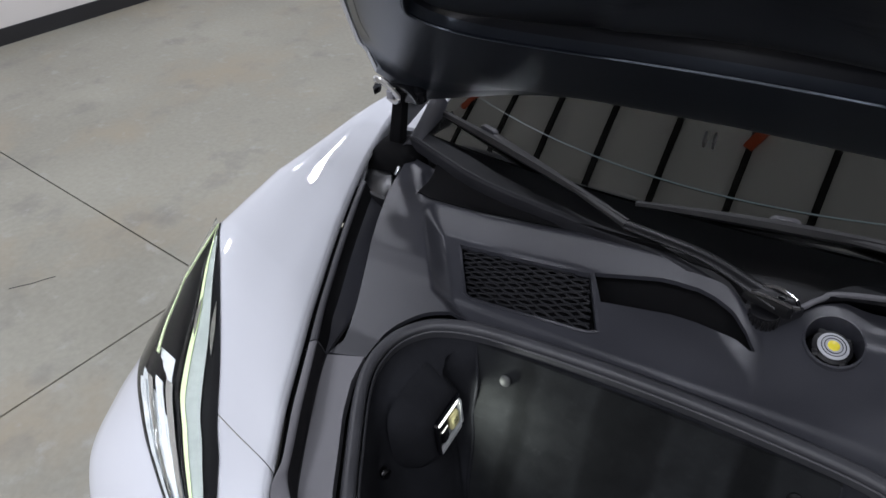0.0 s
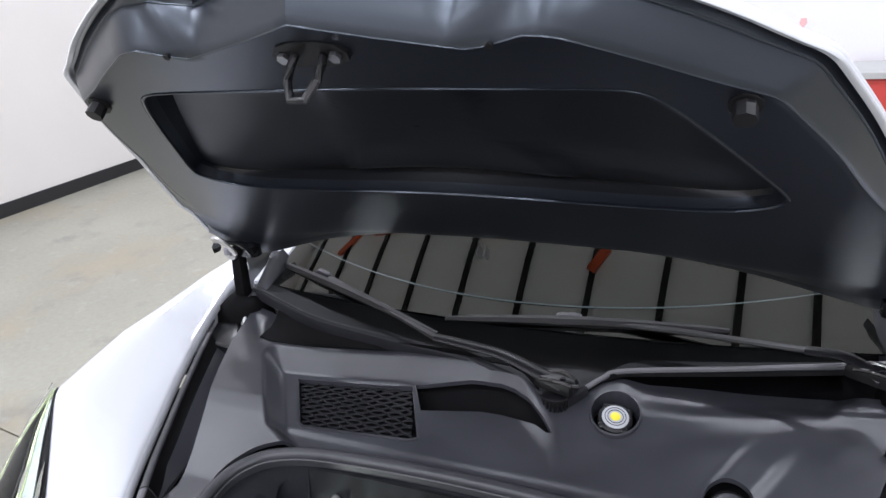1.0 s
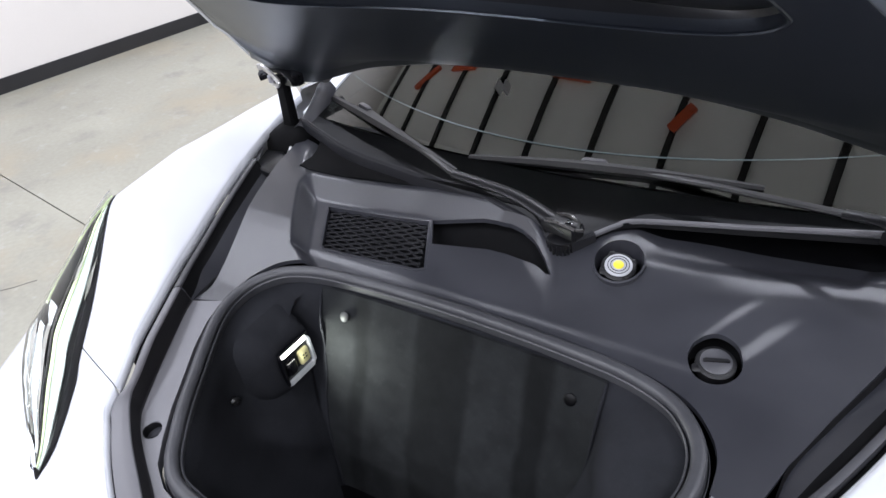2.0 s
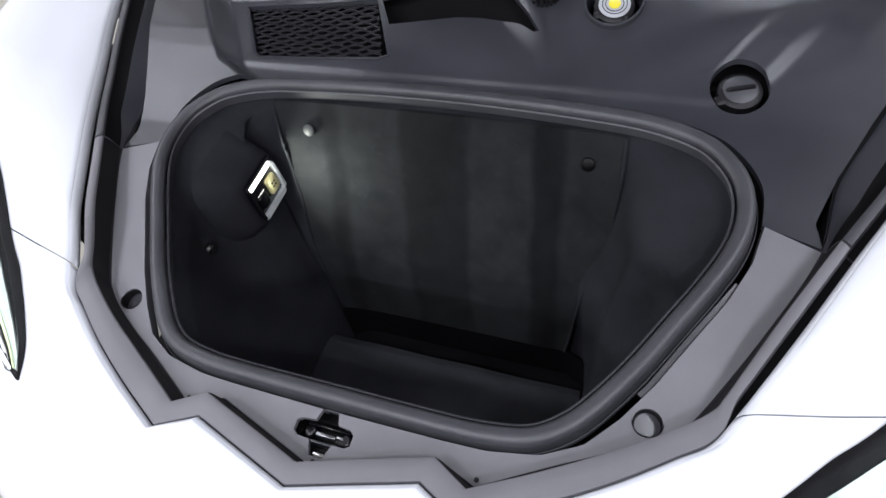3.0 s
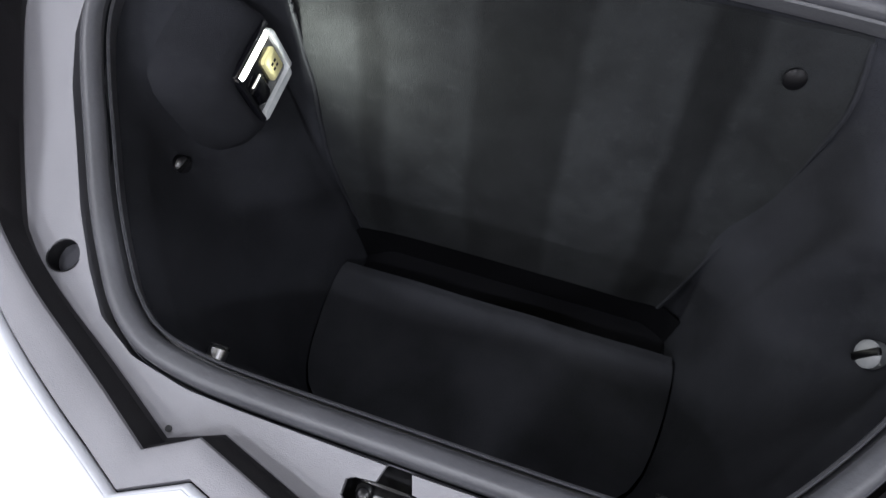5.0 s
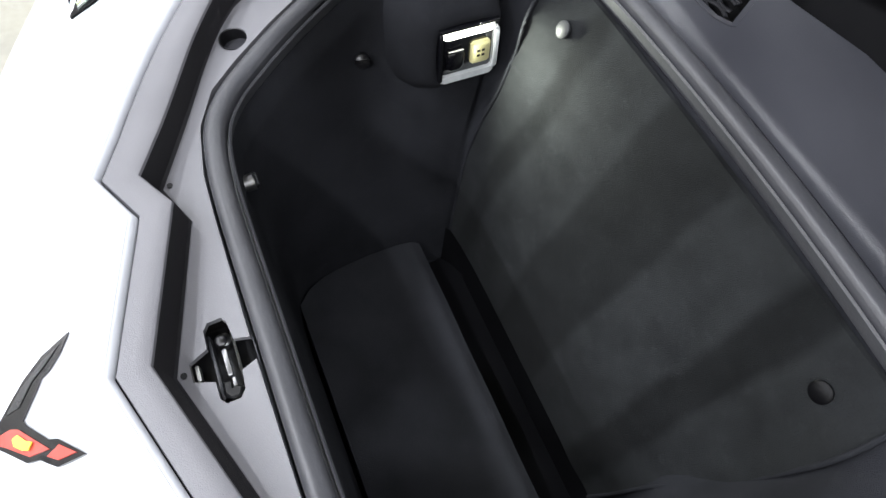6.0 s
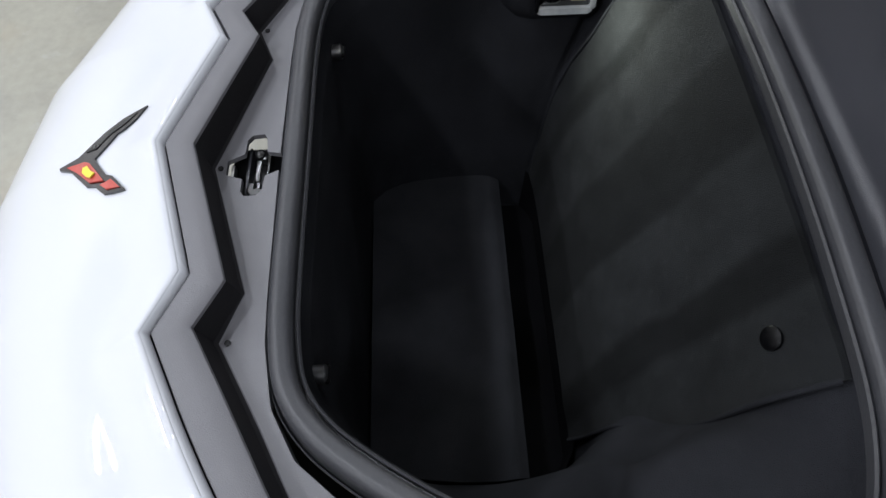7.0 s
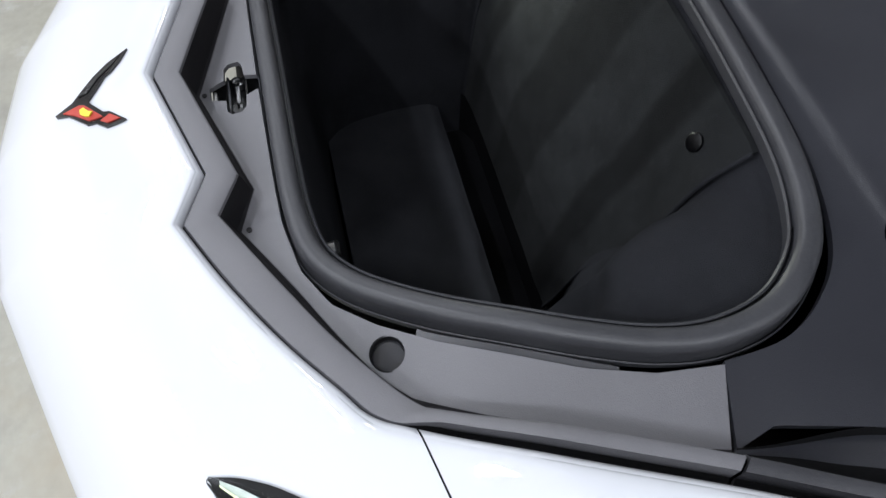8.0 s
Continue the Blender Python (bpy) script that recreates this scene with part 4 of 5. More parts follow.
lamp_ob.matrix_world = unit_m @ Matrix.Translation((0, .033, .0125)) @ Vector((.62, -.38, 1)).to_track_quat("-Z", "Y").to_matrix().to_4x4()

# smooth strip in the gap beside the seal
line = curve([(x - .0028, y + .0015, z_trim(y) - .006) for x, y in ((.4960, .365), (.4810, .338), (.4470, .278), (.4110, .212), (.3985, .193))], 6)
side = Vector((.86, -.45, -.295)).normalized()
rows = [[p - side * .0048, p - side * .004 + Vector((0, 0, .0006)), p + side * .004 + Vector((0, 0, .0006)), p + side * .0048] for p in line]
part("gap_strip", slab(rows, (0, 0, -.004)), STOP, car, "smooth rubber strip beside the seal", 25)

# ---------------------------------------------------------------- cowl panel behind the bay
LIP = [(-.775, 1.045), (-.66, .995), (-.50, .935), (-.26, .893), (-.08, .866), (.05, .826), (.10, .802), (.145, .795), (.185, .835), (.215, .875), (.255, .902),
       (.46, .955), (.64, 1.005), (.775, 1.045)]


def y_lip(x):
    return table(LIP, x)


BACK = ((.2, .80), (.30, .815), (.385, .832), (.53, .890), (.63, .925), (.70, 1.02))


def y_ridge(x):
    return table(((-.78, .875), (-.55, .871), (-.227, .873), (-.014, .852), (.06, .815), (.138, .752), (.2, .6)), x)


def x_left(y):
    return table(((.585, -.36), (.617, -.422), (.642, -.470), (.692, -.507), (.818, -.598), (.954, -.693)), y)


def y_back(x):
    """Rear crest of the panel on the filler's side."""
    return table(BACK, x)


def z_cowl(x, y):
    z = z_trim(y) + .070 * math.exp(-((x - .16) / .42) ** 2) * smooth(.61, .86, y)
    a, b = max(1 - (x - x_left(y)) / .050, 0), max(1 - (y_ridge(x) - y) / .052, 0)
    left = 1 - smooth(.06, .17, x)
    z += .036 * min(math.hypot(a, b), 1) ** 1.15 * left * min(max((y - .50) / .20, 0), 1)
    d = y - y_ridge(x)
    z -= .010 * smooth(.006, .026, d) * left * smooth(-.002, .022, x - x_left(y)) * (1 - smooth(.85, 1.0, (y - y_ridge(x)) / max(y_lip(x) - y_ridge(x), .02)))
    z += .003 * smooth(.645, .657, y) * (1 - smooth(.40, .50, abs(x)))
    z -= .014 * smooth(-.010, .050, y - y_back(x)) * smooth(.24, .31, x)
    z += .007 * (1 - smooth(.022, .050, abs(x - .46 - .6 * (y - .70)))) * smooth(.67, .72, y) * (1 - smooth(.76, .86, y))
    return z


outer = [(.588, .432), (.577, .470), (.600, .545), (.640, .645), (.690, .76), (.732, .87), (.765, 1.02)] + [(x, y - .006) for x, y in LIP[::-1] if abs(x) < .7] + \
        [(-.765, 1.02), (-.732, .87), (-.690, .76), (-.640, .645), (-.600, .545), (-.577, .470), (-.588, .432)]
inner_half = [(.513, .455)] + [(p[0] * 1.004, p[1] + .0015) for p in SEAL_OUT[11:]]
inner_half = [(p.x, p.y) for p in curve([(*p, 0) for p in inner_half], 6)]
inner = inner_half + [(-p[0], p[1]) for p in inner_half[::-1][1:]]
olen = [0.0]
for a, b in zip(outer, outer[1:]):
    olen.append(olen[-1] + math.dist(a, b))
ilen = [0.0]
for a, b in zip(inner, inner[1:]):
    ilen.append(ilen[-1] + math.dist(a, b))
NU, NV = 300, 64
# how far round the inner edge lies beside a point of the outer edge
side_len = olen[6] / olen[-1]
rows = []
for k in range(NU + 1):
    t = k / NU
    ox = np.interp(t * olen[-1], olen, [p[0] for p in outer])
    oy = np.interp(t * olen[-1], olen, [p[1] for p in outer])
    ti = np.interp(t, [0, side_len, 1 - side_len, 1], [0, .26, .74, 1])
    ix = np.interp(ti * ilen[-1], ilen, [p[0] for p in inner])
    iy = np.interp(ti * ilen[-1], ilen, [p[1] for p in inner])
    row = []
    for j in range(NV + 1):
        x, y = lerp(ix, ox, j / NV), lerp(iy, oy, j / NV)
        row.append(Vector((x, y, z_cowl(x, y))))
    rows.append(row)
cowl = part("cowl_panel", slab(rows, (0, 0, -.010)), COWL, car, "dark grey moulded cowl panel", 50)
VENT = [(-.497, .806), (-.190, .812), (-.128, .690), (-.150, .682), (-.398, .668), (-.412, .676)]
cut(cowl, prism(bmesh.new(), VENT[::-1], .60, 1.0))
SLOT = [(-.185, .815), (-.140, .819), (-.096, .822), (-.055, .824), (-.02, .822), (.015, .814), (.05, .801), (.085, .782), (.115, .760), (.138, .738), (.128, .736), (.104, .746), (.069, .756), (.03, .761), (-.015, .763), (-.148, .752)]
cut(cowl, prism(bmesh.new(), SLOT[::-1], .60, 1.0))
cut(cowl, prism(bmesh.new(), circle(.047, 36, (.250, .800)), .60, 1.0))
cut(cowl, prism(bmesh.new(), circle(.043, 36, (.460, .682)), .60, 1.0))
rows = [[(x, y, z_cowl(x, y) - .05) for x in (lerp(-.62, .58, k / 30) for k in range(31))] for y in (lerp(.645, .90, i / 8) for i in range(9))]
part("drain_tray", slab(rows, (0, 0, -.005)), MATT_BLACK, car, "black tray under the cowl")
bm = bmesh.new()
prism(bm, [(-.885, .80), (.885, .80), (.90, 1.30), (-.90, 1.30)], .735, .745)
part("bulkhead_shelf", bm, DARK, car, "black shelf under the windscreen base")
# added black strip between the panel and the rubber lip, standing for shade
rows = []
for k in range(61):
    x = lerp(-.66, .10, k / 60)
    ya, yb = y_ridge(x) + .018, y_lip(x) - .008
    rows.append([(x, lerp(ya, yb, f), z_cowl(x, lerp(ya, yb, f)) + .003 + .022 * f * f) for f in (0, .25, .5, .75, 1)])
part("lip_shade_strip", slab(rows, (0, 0, -.003)), MATT_BLACK, car, "added matt black strip for the shade in front of the lip")

# vent grille: a lattice of long cells
grille = bmesh.new()
loop = VENT


def z_vent(x, y):
    return z_cowl(x, y) - .004


rim_path = [Vector((x, y, z_vent(x, y) + .002)) for x, y in loop[::-1]]
dense = []
for a, b in zip(rim_path, rim_path[1:] + rim_path[:1]):
    dense += [a.lerp(b, k / 12) for k in range(12)]
dense = [Vector((p.x, p.y, z_vent(p.x, p.y) + .001)) for p in dense]
sweep(grille, dense, [(.003, -.008), (.003, .004), (-.003, .004), (-.004, -.008)])
grille = part("vent_grille", grille, COWL, car, "black plastic air vent with long lattice cells", 40)


def in_vent(x, y):
    f = (y - .672) / (.812 - .672)
    return lerp(-.405, -.492, f) < x < lerp(-.135, -.192, f) and .674 < y < .808


for k in range(9):
    y0 = .676 + .0160 * k
    for sgn in (1, -1):
        pts, run = [], []
        for i in range(97):
            x = -.50 + .38 * i / 96
            y = y0 + sgn * .0066 * math.cos((x + .5) * 2 * math.pi / .084 + (math.pi if k % 2 else 0)) + .02 * (x + .5) * .3
            if in_vent(x, y):
                run.append((x, y, z_vent(x, y) - .004))
        if len(run) > 4:
            bm = bmesh.new()
            tube(bm, run, .0029, 6, .8)
            part("slat", bm, SLAT, grille)

# the two caps
well = bmesh.new()
rows = [[Vector((.250 + r * math.cos(a), .800 + r * math.sin(a), z_cowl(.25, .80) + h + .35 * (.8 - .8 + r * math.sin(a)))) for r, h in ((.049, .004), (.0455, .005), (.0445, -.035), (.0475, -.035))] for a in (2 * math.pi * i / 40 for i in range(40))]
quads(well, rows, close_u=True, close_v=True)
part("cap_well", well, COWL, car, "round collar in the cowl panel")


def cap(name, at, tilt, r, label, mats, ears):
    m = Matrix.Translation(at) @ pose(0, 0, 0, tilt, 0, 20)
    bm = bmesh.new()
    disc(bm, (0, 0, -.010), r, .020, 32, .003, m)
    c = part(name, bm, mats[0], car, label)
    bm = bmesh.new()
    disc(bm, (0, 0, .001), r * .78, .003, 32, .001, m)
    part("cap_disc", bm, mats[1], c)
    if ears:
        for rr, hh in ((.62, .0), (.46, .0)):
            bm = bmesh.new()
            ring = [[m @ Vector((q * math.cos(a), q * math.sin(a), z)) for q, z in ((r * rr, .0022), (r * rr, .0034), (r * rr - .0012, .0034), (r * rr - .0012, .0022))] for a in (2 * math.pi * i / 40 for i in range(40))]
            quads(bm, ring, close_u=True, close_v=True)
            part("cap_ring", bm, DARK, c, "dark printed ring")
        bm = bmesh.new()
        disc(bm, (0, 0, .0032), r * .30, .0016, 24, .0004, m)
        part("cap_spot", bm, YELLOW, c, "yellow centre spot")
        for k in range(4):
            bm = bmesh.new()
            box(bm, (r * .93 * math.cos(k * 1.57 + .4), r * .93 * math.sin(k * 1.57 + .4), -.008), (.014, .014, .016), .003, m)
            part("grip", bm, DARK, c)
    else:
        bm = bmesh.new()
        box(bm, (0, 0, .004), (r * 1.3, .006, .006), .002, m)
        part("grip", bm, DARK, c)
        bm = bmesh.new()
        box(bm, (-r * .9, -r * .35, -.004), (.020, .016, .006), .003, m)
        part("tab", bm, DARK, c)
    return c


cap("reservoir_cap", (.251, .795, z_cowl(.25, .80) - .004), 18, .033, "grey reservoir cap with a yellow centre in its well", (DARK, CAPWHITE), True)
cap("washer_cap", (.462, .684, z_cowl(.46, .684) - .006), 12, .033, "round grey washer filler cap in a dark hole", (DARK, RAIL), False)

# flared ends of the lip at the windscreen's corners
for s in (1, -1):
    rows = []
    for i in range(9):
        f = i / 8
        c = Vector((s * lerp(.768, .742, f), lerp(1.022, 1.125, f), lerp(.862, .952, f ** 1.4)))
        rows.append([c + Vector((s * .020 * (1 - .5 * f), -.010, -.014)), c + Vector((s * .012, -.010, .001)), c + Vector((s * .004, -.004, .007)), c + Vector((-s * .006, .006, .002)), c + Vector((-s * .014, .016, .004)), c + Vector((-s * .034 * (1 - .4 * f), .026, -.018))])
    part("lip_end", slab(rows, (0, 0, -.004)), COWL, car, "flared rubber end of the lip", 60)

# rubber lip of the cowl
lip_path = curve([(x, y, table(((-.8, .875), (-.5, .872), (0, .868), (.14, .858), (.25, .872), (.8, .885)), x)) for x, y in LIP], 6)
bm = bmesh.new()
sweep(bm, [p for p in lip_path if p.x < .19][::-1], [(-.008, -.026), (-.010, -.006), (-.0085, .002), (-.005, .0045), (-.0025, .0025), (-.0005, .0045), (.0035, .005), (.006, .0025), (.008, .003), (.0105, -.001), (.0115, -.008), (.008, -.016), (.003, -.026)], closed=False)
part("cowl_lip", bm, FLAP, car, "soft rubber lip along the cowl")
bm = bmesh.new()
sweep(bm, [p for p in lip_path if p.x > .145][::-1], [(-.004, -.007), (-.0052, -.004), (-.0048, .000), (-.002, .0025), (.001, .0025), (.0042, .0002), (.0045, -.004), (.003, -.007)], closed=False)
part("cowl_lip", bm, TRIM, car, "thin rubber lip along the cowl")
rows = []
for k in range(41):
    x = lerp(.20, .70, k / 40)
    w = .42 * smooth(.18, .30, x)
    rows.append([(x, lerp(y_lip(x), y_glass(x), f), .868 + .004 * f) for f in (0, w * .5, w)])
part("lip_flap", slab(rows, (0, 0, -.004)), FLAPDARK, car, "dark rubber flap behind the lip")
rows = []
for k in range(61):
    x = lerp(-.77, .77, k / 60)
    rows.append([(x, y_lip(x) + .004, .862), (x, lerp(y_lip(x), y_glass(x), .4), .838 + .012), (x, y_glass(x) + .03, .868)])
part("wiper_well", slab(rows, (0, 0, -.01)), DARK, car, "black well below the windscreen")
rows = []
for k in range(41):
    x = lerp(-.74, -.06, k / 40)
    w = .74 * (1 - smooth(-.80, -.02, x)) + .04
    rows.append([(x, lerp(y_lip(x), y_glass(x), f), .872 - .006 * math.sin(f * 3) + .012 * f) for f in (0, w * .33, w * .66, w)])
part("lip_flap", slab(rows, (0, 0, -.004)), FLAPDARK, car, "dark rubber flap behind the lip")
bm = bmesh.new()
disc(bm, (.132, .800, .858), .027, .020, 28, .005)
boss = part("wiper_boss", bm, SATIN, car, "black wiper pivot")
for k in range(22):
    a = 2 * math.pi * k / 22
    bm = bmesh.new()
    box(bm, (0, 0, 0), (.005, .0035, .020), .001, Matrix.Translation((.132 + .027 * math.cos(a), .800 + .027 * math.sin(a), .848)) @ pose(0, 0, 0, 0, 0, math.degrees(a)))
    part("tooth", bm, DARK, boss)

# ---------------------------------------------------------------- wipers
def wiper(pivot, joint, blade_a, blade_b, clamp, name="wiper"):
    w = bmesh.new()
    p, j = Vector(pivot), Vector(joint)
    mid = p.lerp(j, .5) + Vector((0, .010, .012))
    tube(w, curve([p, p.lerp(j, .2) + Vector((0, .004, .008)), mid, j], 6), .0190, 8, .52, lambda t: 1 - .3 * t)
    w = part(name, w, WIPER, car, "black windscreen wiper with arm and flat blade")
    a, b, c = Vector(blade_a), Vector(blade_b), Vector(clamp)
    bm = bmesh.new()
    tube(bm, [j, j.lerp(c, .5) + Vector((0, 0, .004)), c], .0095, 8, .6)
    part("arm_rod", bm, WIPER, w)
    bm = bmesh.new()
    tube(bm, curve([a, a.lerp(b, .33) + Vector((0, 0, .006)), a.lerp(b, .66) + Vector((0, 0, .006)), b], 6), .0100, 6, .9, lambda t: .5 + .8 * math.sin(math.pi * (t * .9 + .05)))
    part("blade", bm, DARK, w)
    bm = bmesh.new()
    d = (b - a).normalized()
    box(bm, (0, 0, 0), (.055, .016, .014), .004, Matrix.Translation(c + Vector((0, 0, .004))) @ pose(0, 0, 0, 0, 0, math.degrees(math.atan2(d.y, d.x))))
    part("clamp", bm, COWL, w)
    bm = bmesh.new()
    way = math.degrees(math.atan2(j.y - p.y, j.x - p.x))
    m = Matrix.Translation(p) @ pose(0, 0, 0, 0, 0, way)
    prism(bm, [(-.026, -.012), (-.020, -.018), (.050, -.014), (.060, -.010), (.060, .010), (.050, .014), (-.020, .018), (-.026, .012)], -.010, .016, .006, m)
    part("arm_head", bm, WIPER, w, "rounded black arm head")
    bm = bmesh.new()
    for side in (-1, 1):
        tube(bm, curve([m @ Vector((.045, side * .012, .010)), m @ Vector((.012, side * .017, .019)), m @ Vector((-.022, side * .011, .013))], 5), .0040, 6)
    tube(bm, curve([m @ Vector((-.022, -.011, .013)), m @ Vector((-.031, 0, .010)), m @ Vector((-.022, .011, .013))], 5), .0040, 6)
    part("arm_rim", bm, GLOSS, w, "raised glossy rim")
    bm = bmesh.new()
    disc(bm, p + Vector((0, 0, .012)), .010, .012, 20, .004)
    part("pivot_nut", bm, GLOSS, w)
    return w


wiper((.150, .795, .888), (-.150, .868, .912), (-.80, 1.17, .905), (-.15, .880, .912), (-.565, 1.085, .918))
wiper((.705, .935, .905), (.585, .990, .915), (-.155, .945, .915), (.448, 1.030, .915), (.12, .998, .922))

# ---------------------------------------------------------------- hinges
def beam(bm, low, high, size, size_top=None):
    """A slanting four-sided bar with bevelled corners, from low to high."""
    rows = []
    for p, (w, d) in ((low, size), (high, size_top or size)):
        rows.append([Vector(p) + Vector((sx * w / 2 * a, sy * d / 2 * c, 0)) for sx, sy, a, c in ((-1, -1, 1, .6), (-1, -1, .7, 1), (1, -1, .7, 1), (1, -1, 1, .6), (1, 1, 1, .6), (1, 1, .7, 1), (-1, 1, .7, 1), (-1, 1, 1, .6))])
    vs = quads(bm, rows, close_v=True)
    bm.faces.new(vs[0][::-1])
    bm.faces.new(vs[-1])
    return bm


for s in (1, -1):
    bm = beam(bmesh.new(), (s * .826, 1.045, .80), (s * .752, .988, 1.030), (.046, .032), (.034, .026))
    h = part("hinge", bm, MATT_BLACK, car, "black bonnet hinge with bright bolts")
    bm = bmesh.new()
    rows = []
    for k in range(9):
        a = math.pi * (k / 8) - .25
        rows.append([Vector((s * (.765 + .062 * math.cos(a)), .992 + d, 1.022 + .034 * math.sin(a) - .020 * (k / 8) + z)) for d, z in ((-.014, -.006), (-.017, .004), (-.010, .010), (.012, .010), (.016, .0), (.010, -.008))])
    vs = quads(bm, rows, close_v=True)
    bm.faces.new(vs[0][::-1])
    bm.faces.new(vs[-1])
    part("hinge_head", bm, GLOSS, h, "curved black hinge arm")
    bm = bmesh.new()
    box(bm, (s * .724, 1.004, 1.022), (.054, .036, .040), .010)
    part("hinge_foot", bm, GLOSS, h)
    bm = bmesh.new()
    tube(bm, curve([(s * .812, .978, 1.046), (s * .800, .972, 1.052), (s * .778, .970, 1.044), (s * .762, .971, 1.030), (s * .752, .974, 1.014), (s * .766, .977, 1.002), (s * .786, .977, 1.012)], 5), .0050, 8, 1.5)
    part("clamp", bm, STEEL, h, "bright bent steel clamp")
    bm = bmesh.new()
    disc(bm, (s * .818, .980, 1.050), .007, .012, 12, .002, None)
    part("bolt", bm, STEEL, h, "bright steel bolt")
    bm = bmesh.new()
    disc(bm, (s * .773, .972, 1.024), .010, .02, 16, .003, None)
    part("bolt", bm, CAPGREY, h, "bright steel bolt")
    # matt black mound at the hinge's foot, which closes the channel
    bm = bmesh.new()
    rings = []
    for grow, z in ((1.0, .755), (1.0, .800), (.93, .828), (.78, .848), (.55, .860), (.2, .864)):
        rings.append([Vector((s * .808 + s * px * grow, 1.010 + py * grow, z + .10 * py * grow)) for px, py in ((.030, -.055), (.058, -.042), (.064, .010), (.062, .078), (.020, .085), (-.050, .070), (-.080, .040), (-.080, -.010), (-.050, -.040), (-.010, -.052))])
    vs = quads(bm, rings, close_v=True)
    bm.faces.new(vs[-1])
    bm.faces.new(vs[0][::-1])
    part("hinge_base", bm, MATT_BLACK, h, "black mound at the hinge's foot")
    bm = bmesh.new()
    prism(bm, [(s * .848, .950), (s * .790, .960), (s * .772, .948), (s * .712, .858), (s * .720, .846), (s * .798, .852), (s * .812, .864)], .765, .812, .005)
    part("hinge_cover", bm, SATIN, h, "glossy black cover at the hinge's foot")
    bm = bmesh.new()
    tube(bm, curve([(s * .771, .958, .806), (s * .768, .968, .818), (s * .770, .984, .828), (s * .774, 1.000, .834)], 4), .0055, 8, .7)
    part("cover_clip", bm, STEEL, h, "bright clip beside the cover")
    bm = bmesh.new()
    beam(bm, (s * .824, .880, .806), (s * .850, .938, .822), (.010, .008))
    part("cover_edge", bm, CAPGREY, h, "grey edge of the cover")

# ---------------------------------------------------------------- bonnet, built closed and then opened
OPEN = Matrix.Translation((0, .40, 1.52)) @ pose(0, 0, 0, -52, 0, 0) @ Matrix.Translation((0, -.162, -.676)) @ Matrix.Translation((0, 1.02, 0)) @ pose(0, 0, 0, 0, 0, .45) @ Matrix.Translation((0, -1.02, 0))
CX, CY = 0.0, .30
REAR = [(.800, .860), (.800, .915), (.788, .968), (.755, .996), (.70, .985), (.55, .922), (.40, .876), (.25, .846), (.12, .834), (0, .831)]
half = []
for k in range(0, 13 * 6):
    half.append(outline(EDGE, k / 6))
half = [p for p in half if p[1] < .83] + [(p.x, p.y) for p in curve([(*p, 0) for p in REAR], 5)]
BONNET = mirrored([(max(x - .003 - .022 * (.5 * smooth(.22, .45, y) + .5 * smooth(.66, .69, y)) * smooth(.45, .60, x), 0) if x else 0, y) for x, y in half])


def z_liner(y):
    return .690 + .231 * (y - .162)


def toward(p, w, lift=0.0):
    return Vector((lerp(CX, p[0], w), lerp(CY, p[1], w), 0))


rows = []
for w, drop in ((.001, 0), (.1, 0), (.2, 0), (.3, 0), (.4, 0), (.5, 0), (.6, 0), (.7, 0), (.8, 0), (.88, 0), (.94, 0), (.98, 0), (.996, .001), (1.0, .005), (1.0, .0105), (.996, .0122), (.984, .0105)):
    rows.append([Vector((q.x, q.y, z_skin(q.x, q.y) + .003 - drop)) for q in (toward(p, w) for p in BONNET)])
rows_t = [list(r) for r in zip(*rows)]
bm = slab(rows_t, (0, 0, -.005), close_u=True)
bm.transform(OPEN)
bonnet = part("bonnet", bm, PAINT, car, "open white bonnet with a black moulded underside", 60)

OPENING = [(0, .128), (.18, .131), (.275, .134), (.312, .143), (.338, .172), (.382, .244), (.432, .335), (.470, .408), (.474, .440), (.446, .470), (.38, .487), (.26, .486), (.12, .476), (0, .472)]
OPENING = [(p.x, p.y) for p in curve([(*p, 0) for p in mirrored(OPENING)], 6, True)]


def ray_radius(poly, ang):
    """How far a polygon reaches from the bonnet's centre in a direction."""
    d = Vector((math.cos(ang), math.sin(ang)))
    best = .1
    for a, b in zip(poly, poly[1:] + poly[:1]):
        ax, ay, bx, by = a[0] - CX, a[1] - CY, b[0] - CX, b[1] - CY
        ex, ey = bx - ax, by - ay
        det = d.x * -ey - d.y * -ex
        if abs(det) < 1e-12:
            continue
        r = (ax * -ey - ay * -ex) / det
        t = (d.x * ay - d.y * ax) / det
        if r > 0 and -1e-6 <= t <= 1 + 1e-6:
            best = max(best, r)
    return best


